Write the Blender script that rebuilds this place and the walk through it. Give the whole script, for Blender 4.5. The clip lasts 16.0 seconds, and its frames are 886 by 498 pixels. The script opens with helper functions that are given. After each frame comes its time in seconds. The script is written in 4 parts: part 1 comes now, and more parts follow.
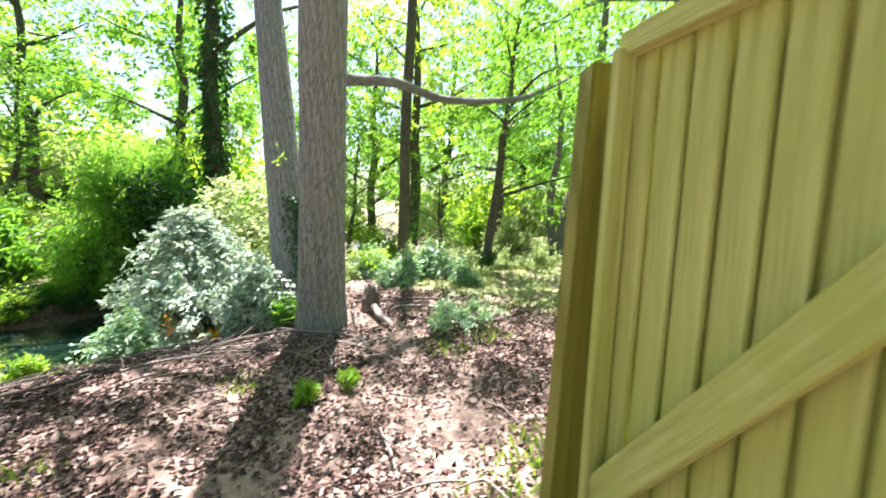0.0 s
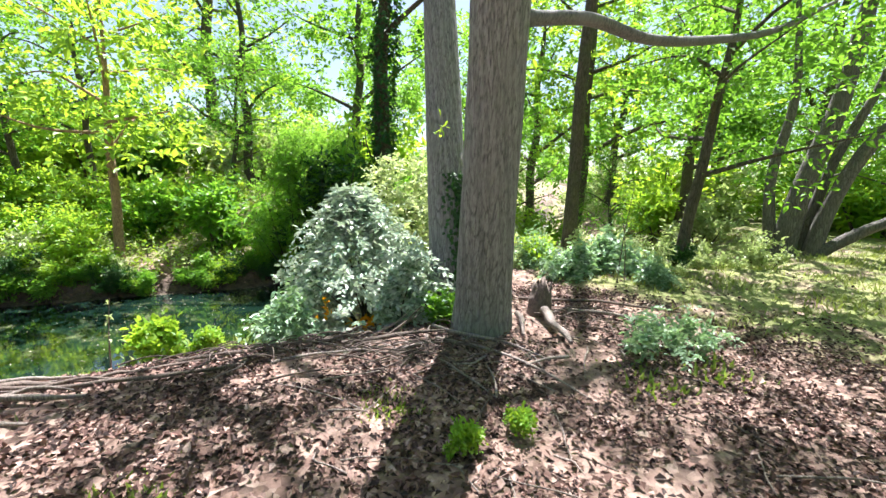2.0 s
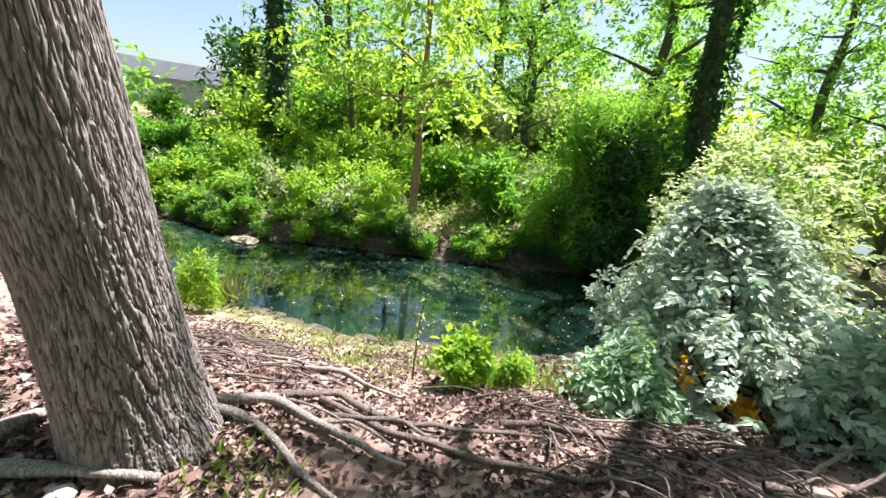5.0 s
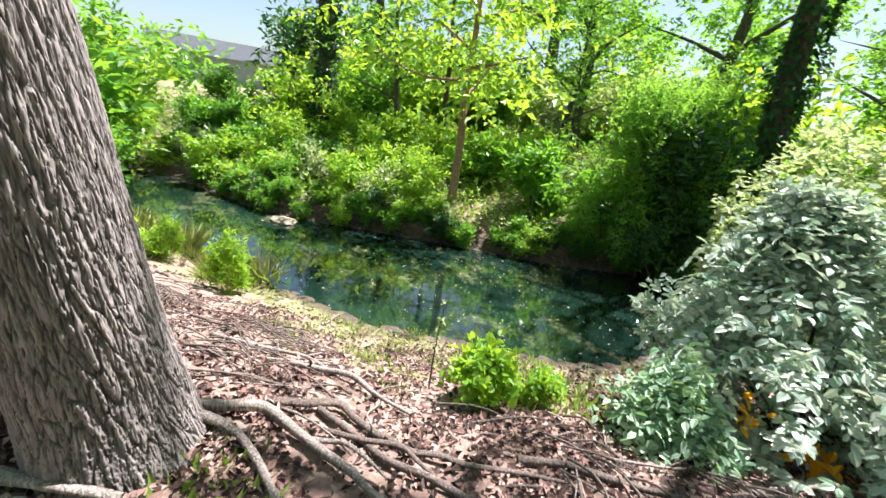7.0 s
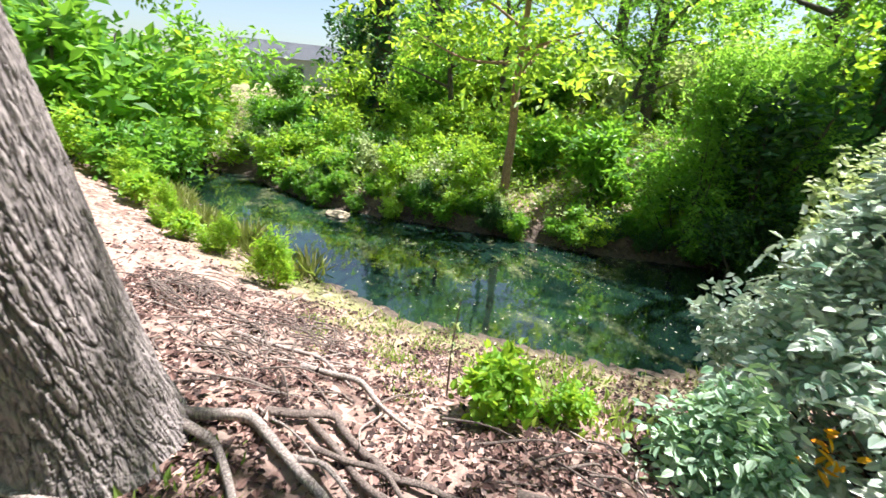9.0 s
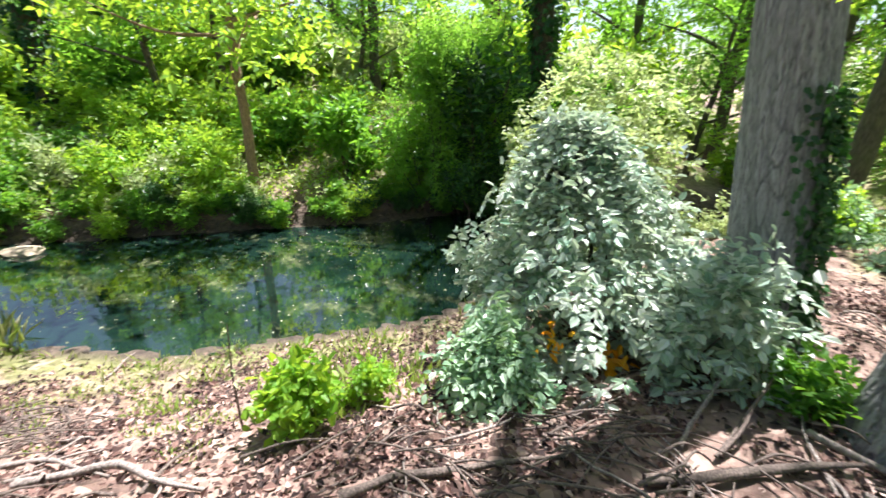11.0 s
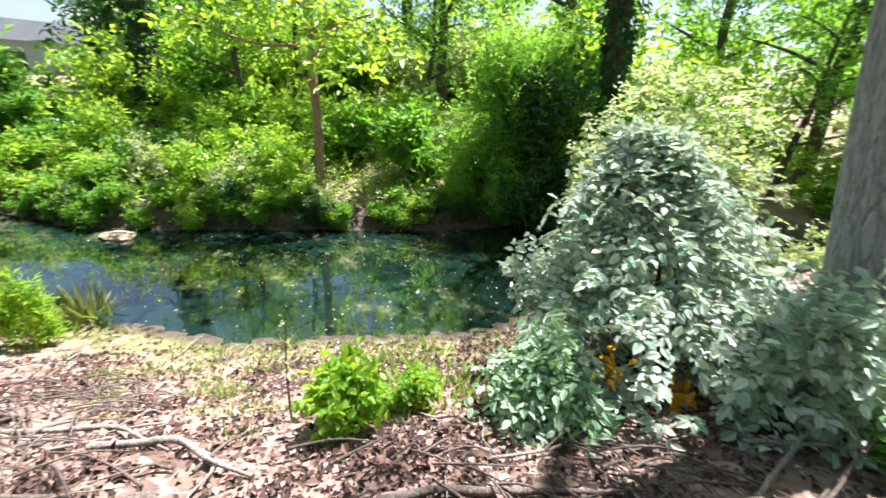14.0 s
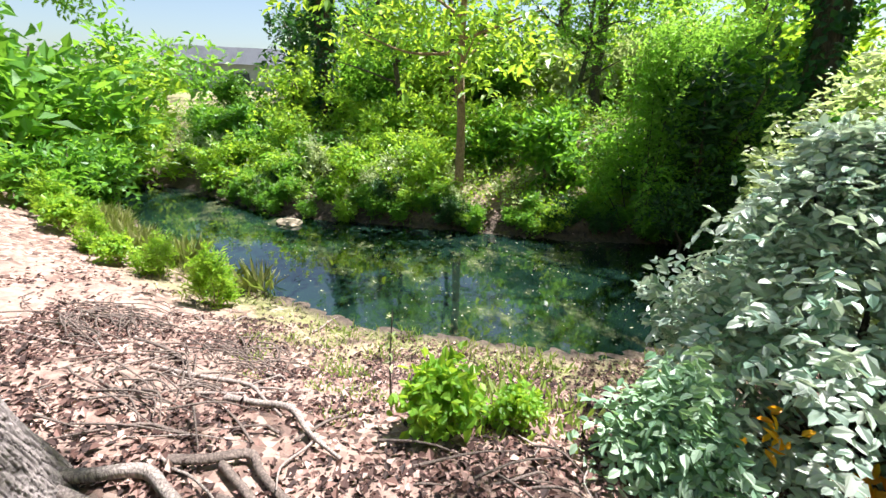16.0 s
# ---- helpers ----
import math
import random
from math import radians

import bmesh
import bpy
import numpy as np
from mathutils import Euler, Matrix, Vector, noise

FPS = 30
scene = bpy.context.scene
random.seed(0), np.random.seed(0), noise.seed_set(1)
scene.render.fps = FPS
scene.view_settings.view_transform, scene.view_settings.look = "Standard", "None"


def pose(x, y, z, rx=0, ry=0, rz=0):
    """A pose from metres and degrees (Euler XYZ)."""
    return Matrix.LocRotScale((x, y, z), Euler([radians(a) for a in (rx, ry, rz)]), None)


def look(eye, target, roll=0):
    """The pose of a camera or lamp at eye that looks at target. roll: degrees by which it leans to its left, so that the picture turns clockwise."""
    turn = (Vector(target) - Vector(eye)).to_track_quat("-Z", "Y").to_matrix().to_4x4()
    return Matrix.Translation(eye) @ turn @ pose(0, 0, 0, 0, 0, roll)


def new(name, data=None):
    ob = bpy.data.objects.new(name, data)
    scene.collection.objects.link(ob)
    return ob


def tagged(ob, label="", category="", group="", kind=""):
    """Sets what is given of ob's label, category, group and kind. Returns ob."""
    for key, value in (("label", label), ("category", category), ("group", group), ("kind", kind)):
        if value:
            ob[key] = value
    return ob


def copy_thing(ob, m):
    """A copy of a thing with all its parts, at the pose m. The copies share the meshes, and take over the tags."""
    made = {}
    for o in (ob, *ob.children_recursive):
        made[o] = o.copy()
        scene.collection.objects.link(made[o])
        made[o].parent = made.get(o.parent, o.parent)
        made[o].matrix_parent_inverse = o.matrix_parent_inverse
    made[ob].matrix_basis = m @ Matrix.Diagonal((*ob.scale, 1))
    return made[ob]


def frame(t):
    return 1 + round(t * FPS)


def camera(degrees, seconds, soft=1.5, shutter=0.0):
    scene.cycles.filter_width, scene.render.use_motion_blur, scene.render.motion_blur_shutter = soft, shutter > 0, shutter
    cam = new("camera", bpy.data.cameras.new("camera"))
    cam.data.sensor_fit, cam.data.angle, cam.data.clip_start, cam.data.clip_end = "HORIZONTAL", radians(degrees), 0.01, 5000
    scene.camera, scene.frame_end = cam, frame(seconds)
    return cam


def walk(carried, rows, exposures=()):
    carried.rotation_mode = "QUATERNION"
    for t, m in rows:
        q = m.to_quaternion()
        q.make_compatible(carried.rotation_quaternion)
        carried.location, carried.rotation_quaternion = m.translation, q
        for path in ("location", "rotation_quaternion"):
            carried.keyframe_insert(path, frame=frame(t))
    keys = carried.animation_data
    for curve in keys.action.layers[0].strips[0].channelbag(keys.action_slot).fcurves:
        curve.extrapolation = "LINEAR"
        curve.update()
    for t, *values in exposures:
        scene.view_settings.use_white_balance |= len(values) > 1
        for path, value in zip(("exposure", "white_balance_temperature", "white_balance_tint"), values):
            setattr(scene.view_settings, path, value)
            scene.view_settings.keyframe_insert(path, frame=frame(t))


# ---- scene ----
cam = camera(93.8, 16.0, soft=1.5, shutter=0.3)
PATH = [
    (0, (0.071, 0.279, 1.568), (-0.052, 2.265, 1.362), 2.3),
    (0.5, (-0.123, 0.574, 1.568), (-0.473, 2.501, 1.164), 1.3),
    (1, (-0.126, 0.908, 1.554), (-0.835, 2.742, 1.189), 2.5),
    (1.5, (-0.235, 1.12, 1.506), (-1.006, 2.92, 1.097), 3.1),
    (2, (-0.408, 1.255, 1.507), (-1.216, 3.056, 1.185), 2.5),
    (2.5, (-0.556, 1.404, 1.493), (-1.301, 3.221, 1.116), 3.0),
    (3, (-0.855, 1.599, 1.546), (-1.769, 3.345, 1.201), 3.1),
    (3.5, (-1.313, 1.606, 1.582), (-2.566, 3.127, 1.239), 3.3),
    (4, (-1.69, 1.624, 1.545), (-3.129, 2.933, 1.081), 4.8),
    (4.2, (-1.828, 1.664, 1.53), (-3.393, 2.825, 1.079), 5.3),
    (6.3, (-2.442, 1.862, 1.498), (-4.04, 2.903, 0.898), 7.3),
    (6.5, (-2.451, 1.894, 1.508), (-4.056, 2.913, 0.887), 7.5),
    (7, (-2.455, 2.052, 1.506), (-4.125, 2.961, 0.888), 8.2),
    (7.5, (-2.493, 2.271, 1.541), (-4.271, 2.954, 0.931), 9.2),
    (8, (-2.515, 2.341, 1.541), (-4.342, 2.832, 0.892), 8.1),
    (8.2, (-2.519, 2.349, 1.54), (-4.349, 2.811, 0.877), 7.2),
    (10.3, (-2.62, 2.687, 1.493), (-4.07, 3.823, 0.713), 0.9),
    (10.5, (-2.606, 2.654, 1.51), (-3.985, 3.875, 0.73), 1.1),
    (11, (-2.565, 2.585, 1.602), (-3.722, 4.028, 0.839), 1.5),
    (11.5, (-2.402, 2.698, 1.568), (-3.187, 4.409, 0.892), 3.2),
    (12, (-2.225, 2.766, 1.603), (-2.414, 4.668, 1.015), 3.4),
    (12.5, (-2.225, 2.768, 1.588), (-2.429, 4.661, 0.977), 2.5),
    (13, (-2.412, 2.718, 1.55), (-3.197, 4.425, 0.866), 1.0),
    (13.5, (-2.484, 2.689, 1.567), (-3.594, 4.197, 0.867), 2.0),
    (14, (-2.608, 2.594, 1.57), (-3.964, 3.875, 0.849), 2.7),
    (14.5, (-2.643, 2.728, 1.527), (-4.177, 3.797, 0.817), 2.8),
    (15, (-2.647, 2.818, 1.509), (-4.28, 3.718, 0.785), 2.7),
    (15.5, (-2.647, 2.792, 1.513), (-4.389, 3.476, 0.808), 2.0),
    (16, (-2.648, 2.791, 1.504), (-4.364, 3.53, 0.792), 1.0),
]
walk(cam, [(t, look(eye, target, roll)) for t, eye, target, roll in PATH], exposures=[(0.0, 2.4), (0.5, 2.3), (1.0, 2.0), (3.0, 2.05), (4.5, 1.84), (11.2, 1.88), (12.2, 2.1), (13.0, 2.2), (14.2, 1.86), (15.0, 1.74), (16.0, 1.74)])

# ---------------------------------------------------------------- light
SUN_EL, SUN_AZ = 64.0, -10.0          # degrees; azimuth from +y towards +x
world = bpy.data.worlds.new("sky")
scene.world = world
world.use_nodes = True
wn = world.node_tree
sky = wn.nodes.new("ShaderNodeTexSky")
sky.sky_type = "NISHITA"
sky.sun_disc = False
sky.sun_elevation, sky.sun_rotation = radians(SUN_EL), radians(SUN_AZ)
sky.air_density, sky.dust_density = 1.0, 1.6
wn.nodes["Background"].inputs["Strength"].default_value = 0.056
wn.links.new(sky.outputs["Color"], wn.nodes["Background"].inputs["Color"])
sun_data = bpy.data.lights.new("sun", "SUN")
sun_data.energy, sun_data.angle, sun_data.color = 5.0, radians(0.6), (1.0, 0.985, 0.98)
sun = new("sun", sun_data)
sun_from = Vector((math.sin(radians(SUN_AZ)) * math.cos(radians(SUN_EL)), math.cos(radians(SUN_AZ)) * math.cos(radians(SUN_EL)), math.sin(radians(SUN_EL))))
sun.matrix_world = look(sun_from * 60, (0, 0, 0))

# ---------------------------------------------------------------- materials
def nodes_of(name):
    m = bpy.data.materials.new(name)
    m.use_nodes = True
    nt = m.node_tree
    return m, nt, nt.nodes["Principled BSDF"], nt.nodes["Material Output"]


def ramp(nt, stops, fac, interp="LINEAR"):
    r = nt.nodes.new("ShaderNodeValToRGB")
    r.color_ramp.interpolation = interp
    while len(r.color_ramp.elements) < len(stops):
        r.color_ramp.elements.new(0.5)
    for e, (p, c) in zip(r.color_ramp.elements, stops):
        e.position, e.color = p, (*c, 1)
    nt.links.new(fac, r.inputs["Fac"])
    return r.outputs["Color"]


def coords(nt, scale=(1, 1, 1)):
    tc = nt.nodes.new("ShaderNodeTexCoord")
    mp = nt.nodes.new("ShaderNodeMapping")
    mp.inputs["Scale"].default_value = scale
    nt.links.new(tc.outputs["Object"], mp.inputs["Vector"])
    return mp.outputs["Vector"]


def noise_tex(nt, vec, scale, detail=4, rough=0.6, distort=0.0):
    n = nt.nodes.new("ShaderNodeTexNoise")
    n.inputs["Scale"].default_value, n.inputs["Detail"].default_value = scale, detail
    n.inputs["Roughness"].default_value, n.inputs["Distortion"].default_value = rough, distort
    nt.links.new(vec, n.inputs["Vector"])
    return n.outputs["Fac"]


def mix(nt, fac, a, b, mode="MIX"):
    n = nt.nodes.new("ShaderNodeMix")
    n.data_type, n.blend_type = "RGBA", mode
    for sock, v in ((n.inputs[0], fac), (n.inputs[6], a), (n.inputs[7], b)):
        if isinstance(v, bpy.types.NodeSocket):
            nt.links.new(v, sock)
        elif isinstance(v, tuple):
            sock.default_value = (*v, 1)
        else:
            sock.default_value = v
    return n.outputs[2]


def bump(nt, height, strength, distance, bsdf):
    b = nt.nodes.new("ShaderNodeBump")
    b.inputs["Strength"].default_value, b.inputs["Distance"].default_value = strength, distance
    nt.links.new(height, b.inputs["Height"])
    nt.links.new(b.outputs["Normal"], bsdf.inputs["Normal"])


def island(nt):
    return nt.nodes.new("ShaderNodeNewGeometry").outputs["Random Per Island"]


def leaf_material(name, stops, through_light, rough=0.45, share=0.4):
    """Leaves: colour varies leaf by leaf and patch by patch; thin, so that light passes through."""
    m, nt, p, out = nodes_of(name)
    col = ramp(nt, stops, island(nt))
    patch = noise_tex(nt, coords(nt), 0.9, 2)
    col = mix(nt, ramp(nt, [(0.35, (0, 0, 0)), (0.7, (0.5, 0.5, 0.5))], patch), col, tuple(c * 1.25 for c in stops[-1][1]))
    nt.links.new(col, p.inputs["Base Color"])
    p.inputs["Roughness"].default_value = rough
    tr = nt.nodes.new("ShaderNodeBsdfTranslucent")
    nt.links.new(mix(nt, 0.75, col, through_light), tr.inputs["Color"])
    ms = nt.nodes.new("ShaderNodeMixShader")
    ms.inputs[0].default_value = share
    nt.links.new(p.outputs[0], ms.inputs[1])
    nt.links.new(tr.outputs[0], ms.inputs[2])
    nt.links.new(ms.outputs[0], out.inputs["Surface"])
    return m


def bark_material(name, dark, light, ridges=9.0, depth=0.02, moss=None, carved=False):
    m, nt, p, out = nodes_of(name)
    v = coords(nt, (ridges, ridges, ridges * 0.16))
    w = nt.nodes.new("ShaderNodeTexVoronoi")
    w.feature = "DISTANCE_TO_EDGE"
    w.inputs["Scale"].default_value = 2.2
    d = nt.nodes.new("ShaderNodeVectorMath")
    d.operation = "ADD"
    nn = nt.nodes.new("ShaderNodeTexNoise")
    nn.inputs["Scale"].default_value, nn.inputs["Detail"].default_value = 1.6, 5
    nt.links.new(v, nn.inputs["Vector"])
    nt.links.new(v, d.inputs[0])
    nt.links.new(nn.outputs["Color"], d.inputs[1])
    nt.links.new(d.outputs[0], w.inputs["Vector"])
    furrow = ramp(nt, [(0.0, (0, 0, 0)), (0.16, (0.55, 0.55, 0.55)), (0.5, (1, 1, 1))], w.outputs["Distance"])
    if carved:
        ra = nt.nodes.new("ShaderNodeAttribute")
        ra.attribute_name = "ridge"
        # Colour follows the carved ridges, so creases are painted darker on top of real shade.
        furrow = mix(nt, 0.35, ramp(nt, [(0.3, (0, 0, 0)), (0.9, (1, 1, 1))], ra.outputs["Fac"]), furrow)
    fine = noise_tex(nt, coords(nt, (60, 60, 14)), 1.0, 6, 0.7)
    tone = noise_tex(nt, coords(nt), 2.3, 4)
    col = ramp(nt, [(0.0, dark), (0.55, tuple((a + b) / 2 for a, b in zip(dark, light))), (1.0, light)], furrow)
    col = mix(nt, ramp(nt, [(0.4, (0, 0, 0)), (0.75, (0.55, 0.55, 0.55))], fine), col, tuple(c * 1.3 for c in light))
    col = mix(nt, ramp(nt, [(0.45, (0, 0, 0)), (0.7, (0.6, 0.6, 0.6))], tone), col, moss or tuple(c * 0.7 for c in light))
    nt.links.new(col, p.inputs["Base Color"])
    p.inputs["Roughness"].default_value = 0.9
    h = mix(nt, 0.3, furrow, fine)
    bump(nt, h, 1.0, depth, p)
    return m


def wood_material(name, dark, light, green, grain=(28, 28, 1.3)):
    m, nt, p, out = nodes_of(name)
    g = noise_tex(nt, coords(nt, grain), 1.0, 6, 0.65, 0.6)
    st = noise_tex(nt, coords(nt, (3, 3, 0.7)), 1.2, 3)
    col = ramp(nt, [(0.25, dark), (0.7, light)], g)
    col = mix(nt, ramp(nt, [(0.4, (0.1, 0.1, 0.1)), (0.7, (0.8, 0.8, 0.8))], st), col, green)
    nt.links.new(col, p.inputs["Base Color"])
    p.inputs["Roughness"].default_value = 0.8
    bump(nt, g, 0.5, 0.004, p)
    return m


def island_material(name, stops, rough=0.8):
    m, nt, p, out = nodes_of(name)
    col = ramp(nt, stops, island(nt))
    sp = noise_tex(nt, coords(nt), 60, 3)
    nt.links.new(mix(nt, ramp(nt, [(0.4, (0, 0, 0)), (0.7, (0.45, 0.45, 0.45))], sp), col, tuple(c * 0.55 for c in stops[len(stops) // 2][1])), p.inputs["Base Color"])
    p.inputs["Roughness"].default_value = rough
    return m


def ground_material():
    m, nt, p, out = nodes_of("forest_soil")
    v = coords(nt)
    vo = nt.nodes.new("ShaderNodeTexVoronoi")
    vo.inputs["Scale"].default_value = 17
    nt.links.new(v, vo.inputs["Vector"])
    cell = nt.nodes.new("ShaderNodeSeparateColor")
    nt.links.new(vo.outputs["Color"], cell.inputs[0])
    litter = ramp(nt, [(0.0, (0.05, 0.03, 0.024)), (0.35, (0.14, 0.08, 0.064)), (0.7, (0.28, 0.18, 0.145)), (1.0, (0.42, 0.31, 0.26))], cell.outputs[0])
    soil = ramp(nt, [(0.3, (0.16, 0.095, 0.078)), (0.7, (0.44, 0.3, 0.25))], noise_tex(nt, v, 6, 8, 0.7))
    col = mix(nt, ramp(nt, [(0.42, (0, 0, 0)), (0.58, (1, 1, 1))], noise_tex(nt, v, 1.1, 4)), litter, soil)
    at = nt.nodes.new("ShaderNodeAttribute")
    at.attribute_name = "lawn"
    grass = ramp(nt, [(0.3, (0.09, 0.12, 0.03)), (0.6, (0.22, 0.23, 0.08)), (0.8, (0.32, 0.28, 0.15))], noise_tex(nt, v, 3.5, 7, 0.7))
    patch = nt.nodes.new("ShaderNodeMath")
    patch.operation = "MULTIPLY"
    nt.links.new(at.outputs["Fac"], patch.inputs[0])
    nt.links.new(ramp(nt, [(0.34, (0, 0, 0)), (0.52, (1, 1, 1))], noise_tex(nt, v, 1.7, 5)), patch.inputs[1])
    col = mix(nt, patch.outputs[0], col, grass)
    ab = nt.nodes.new("ShaderNodeAttribute")
    ab.attribute_name = "mud"
    mud = ramp(nt, [(0.3, (0.02, 0.015, 0.012)), (0.7, (0.12, 0.085, 0.065))], noise_tex(nt, v, 9, 6, 0.7))
    col = mix(nt, ab.outputs["Fac"], col, mud)
    nt.links.new(col, p.inputs["Base Color"])
    p.inputs["Roughness"].default_value = 0.95
    bump(nt, mix(nt, 0.5, vo.outputs["Distance"], noise_tex(nt, v, 14, 8, 0.75)), 0.9, 0.05, p)
    return m


def water_material():
    m, nt, p, out = nodes_of("creek_water")
    v = coords(nt)
    scum = noise_tex(nt, coords(nt, (1.0, 1.35, 1)), 0.75, 6, 0.62, 0.5)
    fine = noise_tex(nt, v, 16, 4, 0.7)
    f = nt.nodes.new("ShaderNodeMath")
    f.operation = "MULTIPLY_ADD"
    nt.links.new(fine, f.inputs[0])
    f.inputs[1].default_value = 0.28
    nt.links.new(scum, f.inputs[2])
    mask = ramp(nt, [(0.7, (0, 0, 0)), (0.9, (0.7, 0.7, 0.7))], f.outputs[0])
    clear = ramp(nt, [(0.3, (0.003, 0.009, 0.007)), (0.7, (0.008, 0.022, 0.016))], noise_tex(nt, v, 0.6, 3))
    algae = ramp(nt, [(0.3, (0.06, 0.09, 0.015)), (0.7, (0.34, 0.33, 0.18))], fine)
    nt.links.new(mix(nt, mask, clear, algae), p.inputs["Base Color"])
    nt.links.new(mix(nt, mask, (0.03, 0.03, 0.03), (0.45, 0.45, 0.45)), p.inputs["Roughness"])
    p.inputs["IOR"].default_value = 1.8
    p.inputs["Specular IOR Level"].default_value = 0.9
    bump(nt, noise_tex(nt, v, 4.0, 3), 0.08, 0.02, p)
    return m


def plain(name, a, b, scale=5.0, rough=0.7, height=0.3):
    m, nt, p, out = nodes_of(name)
    n = noise_tex(nt, coords(nt), scale, 6, 0.65)
    nt.links.new(ramp(nt, [(0.3, a), (0.7, b)], n), p.inputs["Base Color"])
    p.inputs["Roughness"].default_value = rough
    bump(nt, n, height, 0.01, p)
    return m


GROUND = ground_material()
WATER = water_material()
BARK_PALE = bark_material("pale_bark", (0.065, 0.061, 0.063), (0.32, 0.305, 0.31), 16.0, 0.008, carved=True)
# Near-black furrow colour adds crease shade beyond what the carving gives.
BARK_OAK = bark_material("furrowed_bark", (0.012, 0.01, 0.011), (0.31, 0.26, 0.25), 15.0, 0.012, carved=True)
BARK_GREY = bark_material("grey_bark", (0.05, 0.042, 0.038), (0.2, 0.18, 0.17), 12.0, 0.02)
BARK_DARK = bark_material("dark_bark", (0.025, 0.018, 0.014), (0.14, 0.11, 0.085), 14.0, 0.015, (0.09, 0.1, 0.04))
BARK_WARM = bark_material("brown_bark", (0.12, 0.07, 0.04), (0.42, 0.28, 0.17), 22.0, 0.006)
STICK = bark_material("dead_wood", (0.09, 0.065, 0.058), (0.4, 0.33, 0.3), 26.0, 0.004)
STICK_DARK = bark_material("dark_dead_wood", (0.05, 0.035, 0.03), (0.2, 0.15, 0.13), 26.0, 0.004)
LEAF_MID = leaf_material("green_leaves", [(0.0, (0.014, 0.065, 0.012)), (0.5, (0.05, 0.17, 0.02)), (1.0, (0.15, 0.32, 0.04))], (0.31, 0.6, 0.045), share=0.45)
LEAF_BRIGHT = leaf_material("bright_leaves", [(0.0, (0.05, 0.17, 0.012)), (0.5, (0.11, 0.29, 0.022)), (1.0, (0.28, 0.44, 0.06))], (0.54, 0.72, 0.05), share=0.48)
LEAF_LUSH = leaf_material("lush_leaves", [(0.0, (0.025, 0.1, 0.02)), (0.5, (0.08, 0.23, 0.03)), (1.0, (0.19, 0.38, 0.06))], (0.4, 0.68, 0.07), share=0.5)
# Dark green leaves, coloured darker still to deepen the shade in bushes and ivy.
LEAF_DARK = leaf_material("shade_dark_leaves", [(0.0, (0.005, 0.022, 0.006)), (0.5, (0.012, 0.055, 0.012)), (1.0, (0.04, 0.12, 0.025))], (0.07, 0.24, 0.02), share=0.22)
LEAF_PALE = leaf_material("pale_olive_leaves", [(0.0, (0.08, 0.17, 0.05)), (0.5, (0.28, 0.36, 0.16)), (1.0, (0.5, 0.52, 0.33))], (0.55, 0.65, 0.2))
# Silvery leaves; ramp stretched to white and teal to suggest sunlit and shaded ones.
LEAF_SILVER = leaf_material("silvery_sunlit_leaves", [(0.0, (0.04, 0.13, 0.08)), (0.3, (0.17, 0.3, 0.22)), (0.55, (0.42, 0.5, 0.42)), (1.0, (0.64, 0.67, 0.6))], (0.5, 0.6, 0.35), 0.3, 0.28)
LEAF_BLUE = leaf_material("bluish_leaves", [(0.0, (0.06, 0.18, 0.09)), (0.5, (0.2, 0.34, 0.2)), (1.0, (0.45, 0.54, 0.42))], (0.35, 0.55, 0.15), 0.35, 0.32)
LEAF_ORANGE = leaf_material("orange_leaves", [(0.0, (0.75, 0.22, 0.01)), (1.0, (0.9, 0.5, 0.02))], (0.9, 0.4, 0.01))
GRASS = leaf_material("grass_blades", [(0.0, (0.1, 0.16, 0.03)), (0.5, (0.22, 0.26, 0.07)), (1.0, (0.36, 0.33, 0.16))], (0.4, 0.5, 0.08))
LEAF_GRASSY = leaf_material("weed_leaves", [(0.0, (0.06, 0.14, 0.02)), (0.5, (0.16, 0.27, 0.04)), (1.0, (0.36, 0.4, 0.14))], (0.4, 0.55, 0.06))
LITTER = island_material("dead_leaves", [(0.0, (0.014, 0.008, 0.008)), (0.38, (0.055, 0.026, 0.022)), (0.64, (0.14, 0.07, 0.056)), (0.84, (0.32, 0.19, 0.16)), (1.0, (0.6, 0.44, 0.39))])
FLOATING = island_material("floating_bits", [(0.0, (0.1, 0.1, 0.04)), (0.5, (0.25, 0.25, 0.12)), (1.0, (0.5, 0.47, 0.34))])
FENCE_WOOD = wood_material("weathered_fence_wood", (0.27, 0.235, 0.05), (0.62, 0.58, 0.24), (0.38, 0.4, 0.08))
RAIL_WOOD = wood_material("weathered_rail_wood", (0.27, 0.235, 0.05), (0.62, 0.58, 0.24), (0.38, 0.4, 0.08), (1.3, 28, 28))
POST_WOOD = wood_material("mossy_post_wood", (0.08, 0.066, 0.005), (0.22, 0.185, 0.012), (0.16, 0.14, 0.008))
GREY_WOOD = wood_material("grey_fence_wood", (0.16, 0.17, 0.18), (0.34, 0.35, 0.36), (0.25, 0.27, 0.24))

# ---------------------------------------------------------------- the lie of the land
CREEK = [(-34, -22, 1.4), (-21, -6.5, 1.2), (-16.2, -0.2, 1.0), (-12.3, 1.85, 1.2), (-10.45, 3.45, 1.75), (-8.9, 5.1, 2.1), (-7.6, 6.85, 2.05), (-7.2, 9, 1.4),
         (-6.0, 11.6, 1.3), (-3.5, 13.2, 1.2), (-1.2, 14.4, 1.1), (-1.6, 17.5, 1.0), (-6, 25, 1.2), (-9, 45, 1.4)]
WATER_Z = -1.35


def smooth(a):
    a = np.clip(a, 0, 1)
    return a * a * (3 - 2 * a)


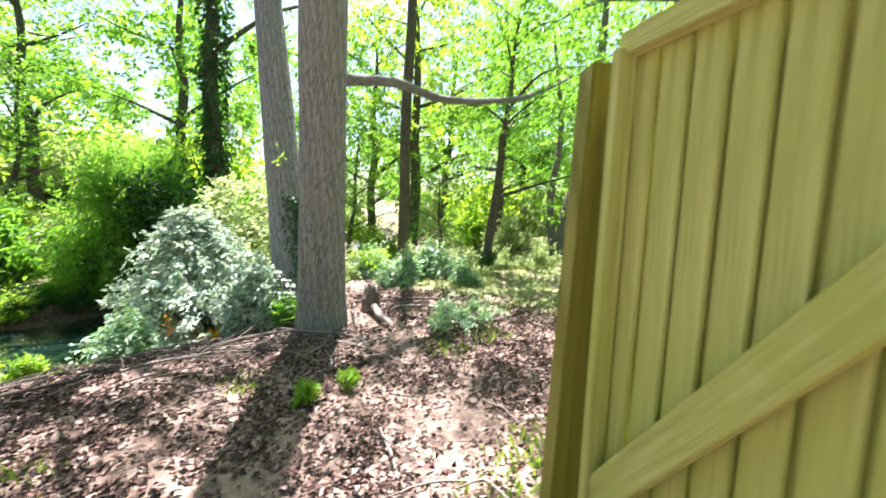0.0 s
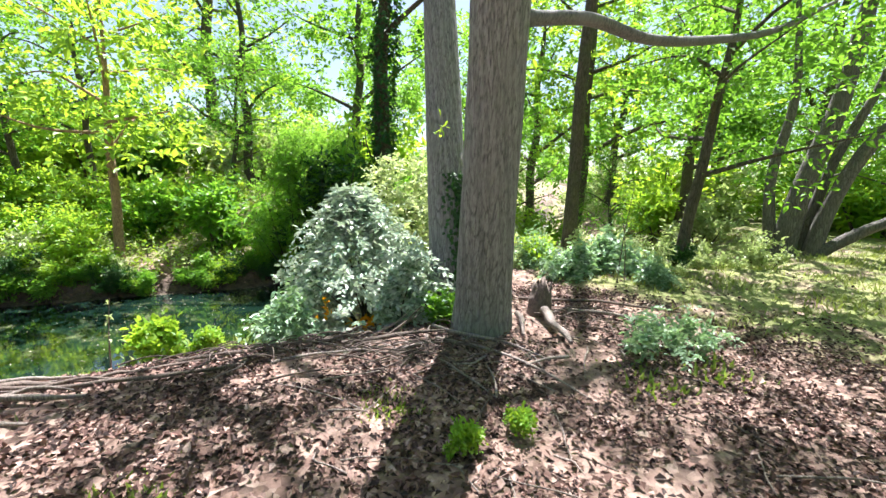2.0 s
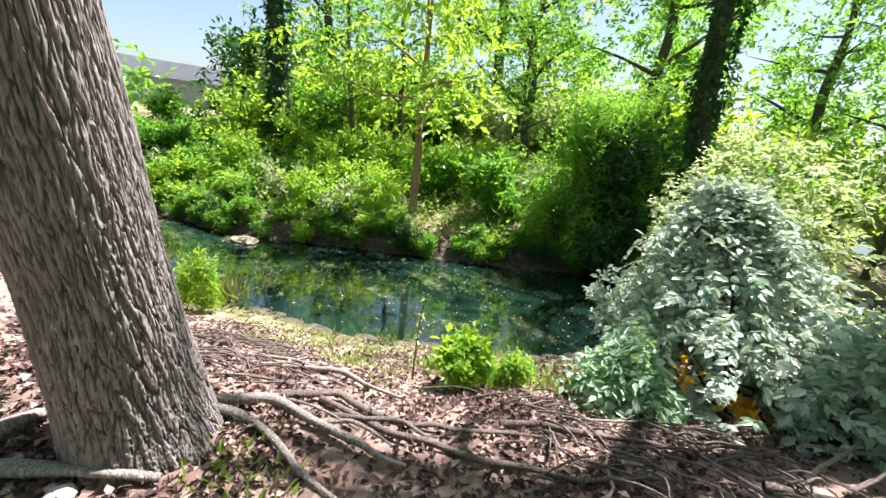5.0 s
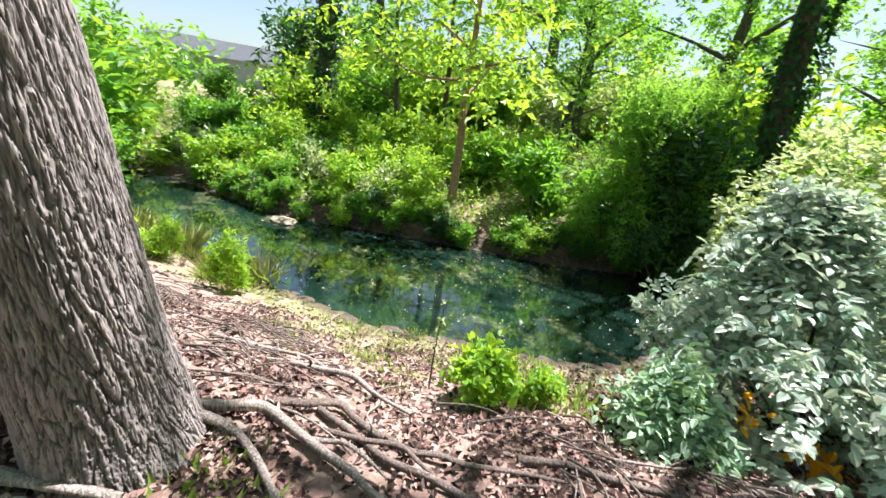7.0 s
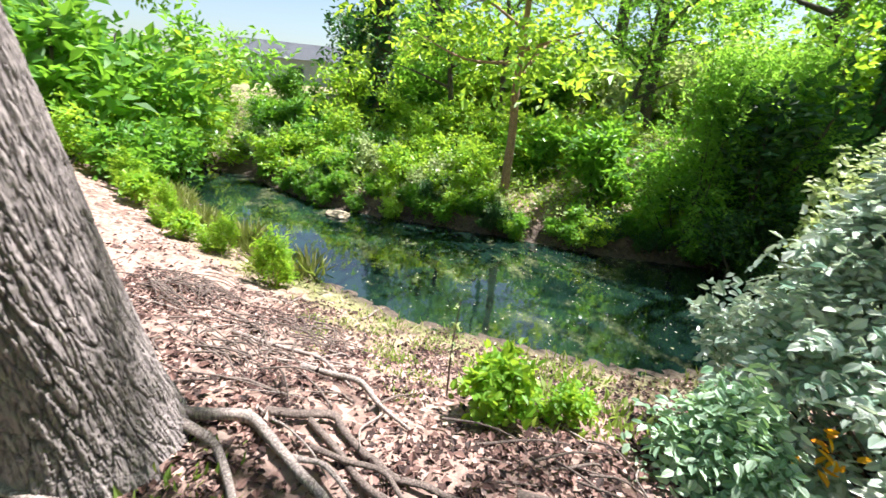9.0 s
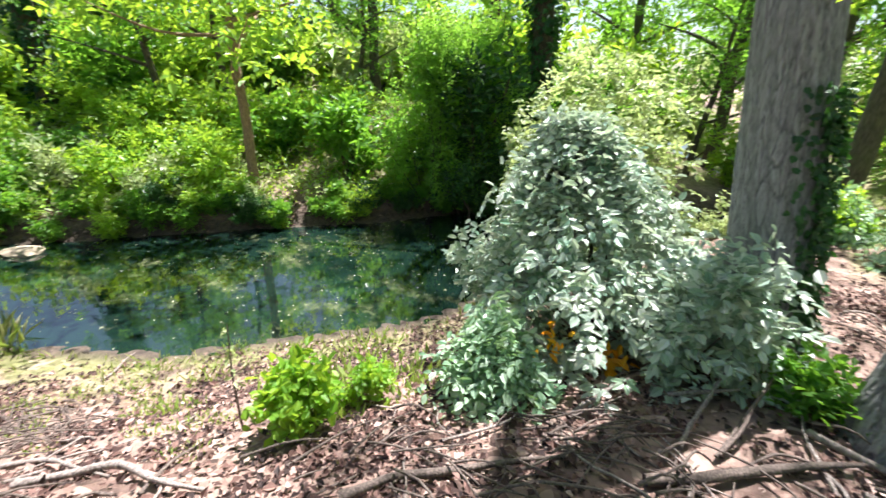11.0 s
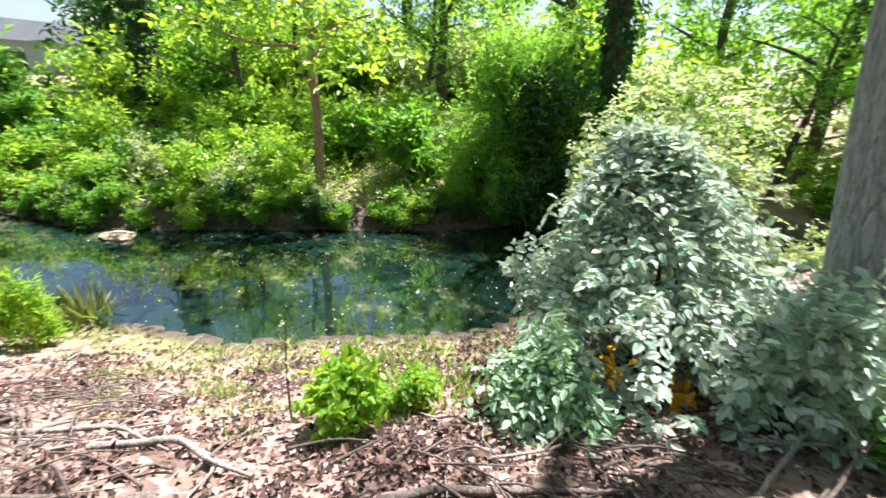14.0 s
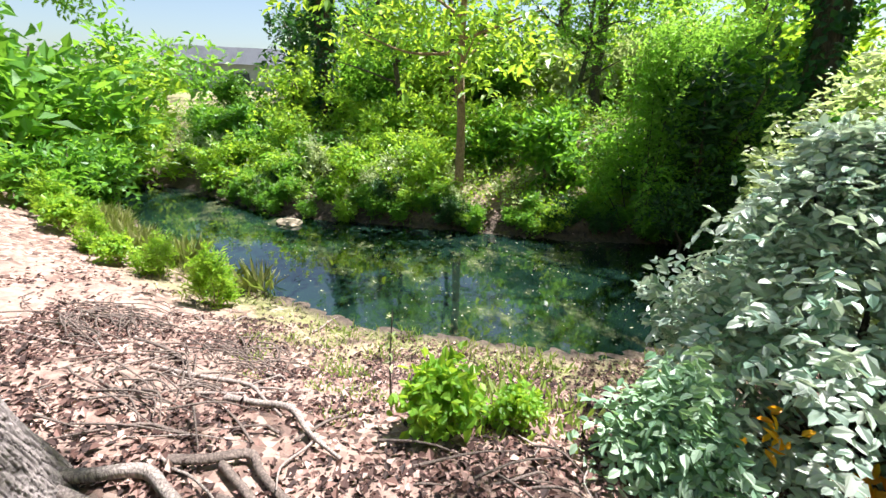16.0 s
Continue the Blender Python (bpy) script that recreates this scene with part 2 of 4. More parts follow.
def bank(x, y):
    """Distance past the water's edge, and 1 on the far bank, 0 on the near one."""
    best = np.full(np.shape(x), 1e9)
    side = np.zeros(np.shape(x))
    for (ax, ay, aw), (bx, by, bw) in zip(CREEK, CREEK[1:]):
        ux, uy = bx - ax, by - ay
        k = np.clip(((x - ax) * ux + (y - ay) * uy) / (ux * ux + uy * uy), 0, 1)
        dx, dy = x - ax - k * ux, y - ay - k * uy
        e = np.hypot(dx, dy) - (aw + k * (bw - aw))
        near = e < best
        side = np.where(near, (ux * dy - uy * dx > 0) * 1.0, side)
        best = np.minimum(best, e)
    return best, side


def land(x, y):
    x, y = np.asarray(x, float), np.asarray(y, float)
    e, far = bank(x, y)
    wob = 0.05 * np.sin(1.7 * x + 0.6 * y) * np.sin(1.3 * y - 0.5 * x) + 0.025 * np.sin(4.1 * x + 1) * np.sin(3.7 * y)
    near_z = WATER_Z + 1.38 * smooth(0.04 + 0.96 * e / 3.9)
    near_z = near_z + 0.014 * np.clip(y - 6, 0, 30)
    far_z = WATER_Z + 0.35 * smooth(e / 0.45) + 1.7 * smooth(e / 7.0) + 0.03 * np.clip(e - 7, 0, 60)
    z = np.where(far > 0.5, far_z, near_z) + wob * np.clip(e, 0, 1)
    return np.where(e < 0, WATER_Z - 0.5 * smooth(-e / 0.8), z)


def ground_z(x, y):
    return float(land(np.array([x]), np.array([y]))[0])


# ---------------------------------------------------------------- mesh helpers
def mesh_from(name, verts, faces, material, smooth_shade=False):
    """verts (n, 3); faces (m, k) all with k corners."""
    me = bpy.data.meshes.new(name)
    verts, faces = np.asarray(verts, np.float32), np.asarray(faces, np.int32)
    me.vertices.add(len(verts))
    me.vertices.foreach_set("co", verts.ravel())
    k = faces.shape[1]
    me.loops.add(faces.size)
    me.loops.foreach_set("vertex_index", faces.ravel())
    me.polygons.add(len(faces))
    me.polygons.foreach_set("loop_start", np.arange(0, faces.size, k, dtype=np.int32))
    me.polygons.foreach_set("use_smooth", np.full(len(faces), smooth_shade))
    me.update(calc_edges=True)
    me.materials.append(material)
    return me


def under(ob, parent):
    ob.parent = parent
    return ob


def part_np(name, verts, faces, material, parent=None, label="", smooth_shade=False):
    ob = new(name, mesh_from(name, verts, faces, material, smooth_shade))
    if parent is not None:
        ob.parent = parent
    return tagged(ob, label)


def part(name, bm, material, parent=None, label=""):
    me = bpy.data.meshes.new(name)
    bm.to_mesh(me)
    bm.free()
    me.materials.append(material)
    ob = new(name, me)
    if parent is not None:
        ob.parent = parent
    return tagged(ob, label)


def empty_thing(name, x, y, z, label, category, group=""):
    ob = new(name)
    ob.matrix_basis = pose(x, y, z)
    return tagged(ob, label, category, group)


def bezier(points, n):
    """A smooth line through the points."""
    p = np.asarray(points, float)
    t = np.linspace(0, len(p) - 1, n)
    i = np.clip(t.astype(int), 0, len(p) - 2)
    f = (t - i)[:, None]
    q = np.vstack([2 * p[0] - p[1], p, 2 * p[-1] - p[-2]])
    a, b, c, d = q[i], q[i + 1], q[i + 2], q[i + 3]
    return 0.5 * (2 * b + (c - a) * f + (2 * a - 5 * b + 4 * c - d) * f * f + (3 * b - a - 3 * c + d) * f ** 3)


def plates(u, v, period):
    """Distance to the edge between scattered cells: bark plates. u wraps round at the period."""
    f1, f2 = np.full(u.shape, 9.0), np.full(u.shape, 9.0)
    iu, iv = np.floor(u), np.floor(v)
    for du in (-1, 0, 1):
        for dv in (-1, 0, 1):
            cu, cv = iu + du, iv + dv
            h = np.sin((cu % period) * 12.9898 + cv * 78.233) * 43758.5453
            g = np.sin((cu % period) * 39.346 + cv * 11.135) * 24634.6345
            d = np.hypot(cu + 0.15 + 0.7 * (h - np.floor(h)) - u, cv + 0.9 * (g - np.floor(g)) - v)
            f2 = np.minimum(f2, np.maximum(f1, d))
            f1 = np.minimum(f1, d)
    return f2 - f1


def tube(points, radii, sides=8, n=None, rough=0.0, seed=0, ridges=0, ridge_depth=0.0):
    """A tapered limb along the points: verts, faces."""
    n = n or max(4, 3 * len(points))
    line = bezier(points, n)
    rad = np.interp(np.linspace(0, 1, n), np.linspace(0, 1, len(radii)), radii)
    tan = np.gradient(line, axis=0)
    tan /= np.linalg.norm(tan, axis=1)[:, None] + 1e-9
    ref = np.where(abs(tan[:, 2:3]) > 0.9, np.array([[1.0, 0, 0]]), np.array([[0, 0, 1.0]]))
    if abs(tan[:, 2]).mean() > 0.6:
        ref = np.tile([[1.0, 0, 0]], (n, 1))
    u = np.cross(tan, ref)
    u /= np.linalg.norm(u, axis=1)[:, None] + 1e-9
    v = np.cross(tan, u)
    a = np.linspace(0, 2 * np.pi, sides, endpoint=False)
    r = np.tile(rad[:, None], (1, sides))
    if rough:
        rs = np.random.RandomState(seed)
        s = np.linspace(0, 1, n)[:, None] * 9
        for k in range(1, 6):
            r = r * (1 + rough / k ** 0.7 * np.sin(k * a[None] + rs.uniform(0, 6) + np.sin(s * rs.uniform(0.4, 1.4) * k + rs.uniform(0, 6))))
    if ridges:
        rs = np.random.RandomState(seed + 5)
        length = np.cumsum(np.r_[0, np.linalg.norm(np.diff(line, axis=0), axis=1)])[:, None]
        plate = 0.17 if ridges > 50 else 0.26
        uu = a[None] / (2 * np.pi) * ridges + 0 * length
        vv = length / plate + 0 * a[None]
        uu = uu + 0.35 * np.sin(vv * 0.55 + 2 * a[None]) + 0.22 * np.sin(vv * 1.35 - 3 * a[None] + 2)
        uu = uu + 0.12 * np.sin(vv * 4.3 + 5 * a[None])
        vv = vv + 0.3 * np.sin(uu * 1.7 + vv)
        rid = smooth(plates(uu, vv, ridges) / 0.17) * (0.8 + 0.2 * np.sin(uu * 2.7 + vv * 1.9))
        rid = rid * (0.62 + 0.38 * smooth(plates(uu * 2 + 0.3, vv * 2.2, 2 * ridges) / 0.2)) + 0.07 * rs.standard_normal(r.shape)
        r = r + ridge_depth * (rid - 0.6)
        tube.ridge = np.r_[rid.ravel(), 0.5, 0.5]
    ring = line[:, None] + r[..., None] * (np.cos(a)[None, :, None] * u[:, None] + np.sin(a)[None, :, None] * v[:, None])
    verts = np.vstack([ring.reshape(-1, 3), line[:1], line[-1:]])
    i, j = np.meshgrid(np.arange(n - 1), np.arange(sides), indexing="ij")
    jj = (j + 1) % sides
    faces = np.stack([i * sides + j, i * sides + jj, (i + 1) * sides + jj, (i + 1) * sides + j], -1).reshape(-1, 4)
    return verts, faces


def join(pieces):
    vs, fs, o = [], [], 0
    for v, f in pieces:
        vs.append(v)
        fs.append(f + o)
        o += len(v)
    return np.vstack(vs), np.vstack(fs)


def leaf_mesh(pos, along, up, size, width=0.5, fold=0.25, shape=0):
    """One small folded leaf at each place. shape 0: diamond of two triangles; 1: pointed oval of four."""
    n = len(pos)
    along = along / (np.linalg.norm(along, axis=1)[:, None] + 1e-9)
    side = np.cross(along, up)
    side /= np.linalg.norm(side, axis=1)[:, None] + 1e-9
    nor = np.cross(side, along)
    s = np.asarray(size)[:, None] * np.ones((n, 1))
    if shape == 0:
        v = np.stack([pos, pos + s * (0.45 * along + width * 0.5 * side + fold * 0.5 * nor), pos + s * (along - 0.1 * nor), pos + s * (0.45 * along - width * 0.5 * side + fold * 0.5 * nor)], 1)
        f = np.array([[0, 1, 2], [0, 2, 3]])
        k = 4
    else:
        v = np.stack([pos, pos + s * (0.3 * along + width * 0.46 * side + fold * 0.4 * nor), pos + s * (0.72 * along + width * 0.36 * side + fold * 0.3 * nor), pos + s * (along - 0.12 * nor),
                      pos + s * (0.72 * along - width * 0.36 * side + fold * 0.3 * nor), pos + s * (0.3 * along - width * 0.46 * side + fold * 0.4 * nor)], 1)
        f = np.array([[0, 1, 2], [0, 2, 3], [0, 3, 4], [0, 4, 5]])
        k = 6
    faces = (np.arange(n)[:, None, None] * k + f[None]).reshape(-1, 3)
    return v.reshape(-1, 3), faces


def unit(a):
    return a / (np.linalg.norm(a, axis=-1, keepdims=True) + 1e-9)


def sprays(rs, tips, outward, length, leaves, size, droop=0.3, width=0.5, flat=0.6, shape=0):
    """Twigs that end at the tips, each with leaves to both sides. Returns leaf verts and faces."""
    n = len(tips)
    d = unit(outward + rs.standard_normal((n, 3)) * 0.55 + np.array([0, 0, -droop]))
    L = length * rs.uniform(0.6, 1.3, (n, 1))
    k = np.linspace(0.05, 1, leaves)
    base = tips[:, None] - d[:, None] * L[:, None] * (1 - k[None, :, None])
    side = unit(np.cross(d, np.array([0, 0, 1.0]) + rs.standard_normal((n, 3)) * (1 - flat)))
    sgn = np.where(np.arange(leaves) % 2 == 0, 1.0, -1.0)[None, :, None]
    along = d[:, None] * 0.7 + side[:, None] * sgn * 0.9 + rs.standard_normal((n, leaves, 3)) * 0.35
    along[:, -1] = d
    upv = np.cross(side, d)
    upv *= np.sign(upv[:, 2:3] + 1e-6)
    upv = upv[:, None] + rs.standard_normal((n, leaves, 3)) * 0.35
    sz = size * rs.uniform(0.6, 1.25, n * leaves)
    return leaf_mesh(base.reshape(-1, 3), along.reshape(-1, 3), upv.reshape(-1, 3), sz, width, 0.2, shape)


def clump_tips(rs, n, radius, height, lumps=9, hollow=0.3):
    """Tips in an uneven mound of lumps, base at z = 0."""
    c = unit(rs.standard_normal((lumps, 3))) * rs.uniform(0.15, 0.85, (lumps, 1))
    c[:, 2] = rs.uniform(0.1, 0.85, lumps)
    c[:, :2] *= (1.15 - 0.55 * c[:, 2:3])
    r = rs.uniform(0.16, 0.36, lumps)
    w = rs.randint(0, lumps, n)
    off = unit(rs.standard_normal((n, 3))) * (hollow + (1 - hollow) * rs.uniform(0, 1, (n, 1)) ** 0.6)
    off *= np.where(rs.uniform(0, 1, (n, 1)) < 0.18, 1.6, 1.0)
    p = c[w] + off * r[w][:, None]
    p[:, 2] = abs(p[:, 2])
    out = off + 0.6 * c[w] + np.array([0, 0, 0.25])
    return p * np.array([radius, radius, height]), unit(out), c * np.array([radius, radius, height])


def shrub(name, seed, radius, height, tips, leaves, size, material, bark, label, category="bush", width=0.5, twig=0.3, droop=0.3, shape=0, lumps=9, stem_r=0.025, group="", open_stems=6):
    """A many-stemmed bush at the origin: stems and foliage."""
    rs = np.random.RandomState(seed)
    thing = empty_thing(name, 0, 0, 0, label, category, group)
    p, out, cs = clump_tips(rs, tips, radius, height, lumps)
    for c in cs[:open_stems]:
        b = np.array([c[0] * 0.15, c[1] * 0.15, -0.15])
        mid = (b + c) / 2 + rs.standard_normal(3) * 0.08 * radius
        part_np("stem", *tube([b, mid, c, c * np.array([1.15, 1.15, 1.18])], [stem_r, stem_r * 0.7, stem_r * 0.4, stem_r * 0.15], 4, 7), bark, thing, smooth_shade=True)
    part_np("foliage", *sprays(rs, p, out, twig, leaves, size, droop, width, shape=shape), material, thing)
    return thing


def tree(name, seed, height, r0, crown_from, crown_r, tips, leaves, size, material, bark, label, lean=(0, 0), limbs=7, bend=0.15, twig=0.5, group="", sides=12, droop=0.25):
    rs = np.random.RandomState(seed)
    thing = empty_thing(name, 0, 0, 0, label, "tree", group)
    zs = np.linspace(-0.3, height * 0.93, 7)
    axis = np.stack([lean[0] * zs + rs.standard_normal(7) * bend * r0 * 2, lean[1] * zs + rs.standard_normal(7) * bend * r0 * 2, zs], 1)
    axis[0, :2] = axis[1, :2] * 0
    part_np("trunk", *tube(axis, [r0 * 1.35, r0, r0 * 0.9, r0 * 0.8, r0 * 0.62, r0 * 0.4, r0 * 0.12], sides, 30, 0.05, seed), bark, thing, smooth_shade=True)
    tips_all, out_all = [], []
    for k in range(limbs):
        f = crown_from + (0.95 - crown_from) * (k + rs.uniform(0, 0.8)) / limbs
        z = f * height
        b = np.array([np.interp(z, zs, axis[:, 0]), np.interp(z, zs, axis[:, 1]), z])
        ang = k * 2.4 + rs.uniform(-0.4, 0.4)
        reach = crown_r * rs.uniform(0.7, 1.05) * (1.15 - 0.6 * (f - crown_from))
        d = np.array([math.cos(ang), math.sin(ang), 0])
        e = b + d * reach + np.array([0, 0, reach * rs.uniform(0.15, 0.6)])
        mid = b + (e - b) * 0.5 + np.array([0, 0, reach * rs.uniform(-0.05, 0.15)]) + rs.standard_normal(3) * 0.1
        rr = r0 * 0.42 * (1.1 - f)
        part_np("limb", *tube([b - d * r0 * 0.2, mid, e], [rr * 1.3 + 0.012, rr * 0.7 + 0.008, 0.006], 6, 9), bark, thing, smooth_shade=True)
        m = max(3, tips // limbs)
        s = rs.uniform(0.3, 1.08, (m, 1))
        q = b + (e - b) * s + rs.standard_normal((m, 3)) * reach * 0.2 * (0.5 + s)
        tips_all.append(q)
        out_all.append(unit(q - b + np.array([0, 0, 0.2])))
    part_np("crown", *sprays(rs, np.vstack(tips_all), np.vstack(out_all), twig, leaves, size, droop), material, thing)
    return thing


def put(ob, x, y, turn=0.0, scale=1.0, dz=0.0):
    ob.matrix_basis = pose(x, y, ground_z(x, y) + dz, 0, 0, turn) @ Matrix.Scale(scale, 4)
    return ob


def again(ob, x, y, turn=0.0, scale=1.0, dz=0.0):
    c = copy_thing(ob, pose(x, y, ground_z(x, y) + dz, 0, 0, turn))
    c.scale = (scale, scale, scale)
    return c

# ---------------------------------------------------------------- ground and water
def axis_steps(lo, hi, fine_lo, fine_hi, step):
    mid = np.arange(fine_lo, fine_hi, step)
    left, right, g = [], [], step
    a = fine_lo
    while a > lo:
        g *= 1.12
        a -= g
        left.append(a)
    g, a = step, mid[-1]
    while a < hi:
        g *= 1.12
        a += g
        right.append(a)
    return np.r_[left[::-1], mid, right]


gx, gy = axis_steps(-300, 300, -13, 4, 0.09), axis_steps(-300, 300, -0.5, 12, 0.09)
X, Y = np.meshgrid(gx, gy, indexing="ij")
Z = land(X, Y)
rs0 = np.random.RandomState(4)
Z += 0.012 * rs0.standard_normal(Z.shape)
nx, ny = X.shape
ii, jj = np.meshgrid(np.arange(nx - 1), np.arange(ny - 1), indexing="ij")
q = np.stack([ii * ny + jj, (ii + 1) * ny + jj, (ii + 1) * ny + jj + 1, ii * ny + jj + 1], -1).reshape(-1, 4)
ground = tagged(part_np("ground", np.stack([X, Y, Z], -1).reshape(-1, 3), q, GROUND, smooth_shade=True), "forest floor of dead leaves, soil and thin grass", "ground", kind="structure")
E_, FAR_ = bank(X, Y)


def lawn_amount(x, y):
    e, far = bank(x, y)
    right = smooth((x * 0.55 + y - 6.3) / 1.6) * (x > -1.8) * (far < 0.5)
    shore = 0.75 * smooth((1.5 - e) / 1.2) * (e > 0) * (far < 0.5) * (x > -30)
    return np.clip(right + shore + 0.75 * (far > 0.5) * smooth((e - 0.6) / 1.5), 0, 1)


at = ground.data.attributes.new("lawn", "FLOAT", "POINT")
at.data.foreach_set("value", lawn_amount(X, Y).ravel().astype(np.float32))
at = ground.data.attributes.new("mud", "FLOAT", "POINT")
at.data.foreach_set("value", np.clip(smooth((0.35 - E_) / 0.35) * (1 + 0 * X) + 0.6 * (FAR_ > 0.5) * smooth((1.0 - E_) / 0.6), 0, 1).ravel().astype(np.float32))

wx, wy = np.linspace(-45, 8, 40), np.linspace(-14, 50, 40)
WX, WY = np.meshgrid(wx, wy, indexing="ij")
ii, jj = np.meshgrid(np.arange(39), np.arange(39), indexing="ij")
q = np.stack([ii * 40 + jj, (ii + 1) * 40 + jj, (ii + 1) * 40 + jj + 1, ii * 40 + jj + 1], -1).reshape(-1, 4)
tagged(part_np("water", np.stack([WX, WY, np.full_like(WX, WATER_Z)], -1).reshape(-1, 3), q, WATER, smooth_shade=True), "still dark creek water with algae and floating bits", "water", kind="structure")

# ---------------------------------------------------------------- the three large trees
def big_tree(name, seed, base, lean, radii, bark, label, crown_at, crown_r, tips, ridges, ridge_depth, curve=(0, 0), height=11.0, leaf=LEAF_MID):
    """Furrowed trunk with a flared foot; the crown stands above."""
    rs = np.random.RandomState(seed)
    bz = ground_z(*base)
    thing = empty_thing(name, base[0], base[1], bz, label, "tree")
    zs = np.array([-0.25, 0.0, 0.3, 0.8, 1.5, 2.5, 3.5, 5.0, 7.5, height])
    ax = np.stack([lean[0] * zs + curve[0] * zs ** 2 / 10, lean[1] * zs + curve[1] * zs ** 2 / 10, zs], 1)
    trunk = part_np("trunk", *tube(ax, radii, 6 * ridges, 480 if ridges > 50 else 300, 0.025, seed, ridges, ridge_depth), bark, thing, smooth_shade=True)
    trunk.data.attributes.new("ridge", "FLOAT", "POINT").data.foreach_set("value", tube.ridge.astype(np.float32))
    tipz, outz = [], []
    for k in range(9):
        z = crown_at + (height - crown_at) * k / 9 + rs.uniform(0, 0.4)
        b = np.array([np.interp(z, zs, ax[:, 0]), np.interp(z, zs, ax[:, 1]), z])
        ang = 2.4 * k + rs.uniform(-0.5, 0.5)
        d = np.array([math.cos(ang), math.sin(ang), 0])
        reach = crown_r * rs.uniform(0.7, 1.1)
        e = b + d * reach + np.array([0, 0, reach * rs.uniform(0.1, 0.5)])
        mid = (b + e) / 2 + rs.standard_normal(3) * 0.2
        part_np("limb", *tube([b, mid, e], [0.09, 0.05, 0.01], 7, 10), bark, thing, smooth_shade=True)
        m = tips // 9
        s = rs.uniform(0.35, 1.1, (m, 1))
        qq = b + (e - b) * s + rs.standard_normal((m, 3)) * reach * 0.17
        tipz.append(qq)
        outz.append(unit(qq - b))
    part_np("crown", *sprays(rs, np.vstack(tipz), np.vstack(outz), 0.5, 7, 0.13, 0.2), leaf, thing)
    return thing


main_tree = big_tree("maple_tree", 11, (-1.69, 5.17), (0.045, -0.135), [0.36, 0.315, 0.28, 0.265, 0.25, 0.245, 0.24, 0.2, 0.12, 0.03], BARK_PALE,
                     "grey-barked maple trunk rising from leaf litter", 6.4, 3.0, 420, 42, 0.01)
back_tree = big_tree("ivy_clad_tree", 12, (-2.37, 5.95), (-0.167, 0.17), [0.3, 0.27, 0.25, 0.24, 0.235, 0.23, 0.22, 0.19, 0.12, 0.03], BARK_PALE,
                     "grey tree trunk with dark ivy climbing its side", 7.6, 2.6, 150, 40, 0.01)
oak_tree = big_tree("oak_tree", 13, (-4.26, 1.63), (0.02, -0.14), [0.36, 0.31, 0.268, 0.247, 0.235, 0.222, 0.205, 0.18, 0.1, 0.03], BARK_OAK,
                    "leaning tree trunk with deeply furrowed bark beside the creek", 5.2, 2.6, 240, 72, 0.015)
# low side limb of the maple
part_np("low_limb", *tube([(0.12, -0.25, 2.9), (0.26, 0.03, 2.94), (0.71, 0.67, 3.1), (1.25, 1.45, 3.11), (1.94, 2.46, 3.34), (2.87, 3.81, 3.8), (3.97, 5.41, 4.65)], [0.1, 0.07, 0.062, 0.056, 0.05, 0.03], 12, 50, 0.05, 3), BARK_PALE, main_tree, smooth_shade=True)
# ivy on the second trunk
rsi = np.random.RandomState(21)
n = 1000
zz = rsi.uniform(0.0, 1.7, n)
aa = np.clip(rsi.normal(-0.4, 0.36, n), -1.3, 0.6)
rr = 0.245 + rsi.uniform(0.0, 0.06, n)
pv = np.stack([-0.167 * zz + np.cos(aa) * rr, 0.17 * zz + np.sin(aa) * rr, zz], 1)
part_np("ivy", *leaf_mesh(pv, np.stack([np.cos(aa) * 0.5, np.sin(aa) * 0.5, -0.6 + 0 * aa], 1) + rsi.standard_normal((n, 3)) * 0.5, np.stack([np.cos(aa), np.sin(aa), 0.3 + 0 * aa], 1), rsi.uniform(0.035, 0.07, n), 0.8, 0.15, 1), LEAF_DARK, back_tree, "dark green ivy leaves")

# ---------------------------------------------------------------- gate at the start
def board(sx, sy, sz, seed=0, bevel=0.004):
    bm = bmesh.new()
    bmesh.ops.create_cube(bm, size=1.0)
    bmesh.ops.scale(bm, vec=(sx, sy, sz), verts=bm.verts)
    bmesh.ops.bevel(bm, geom=list(bm.edges), offset=bevel, segments=2, affect="EDGES")
    rs = np.random.RandomState(seed)
    for v in bm.verts:
        v.co.x += rs.uniform(-1, 1) * 0.001
        v.co.y += rs.uniform(-1, 1) * 0.001
    return bm


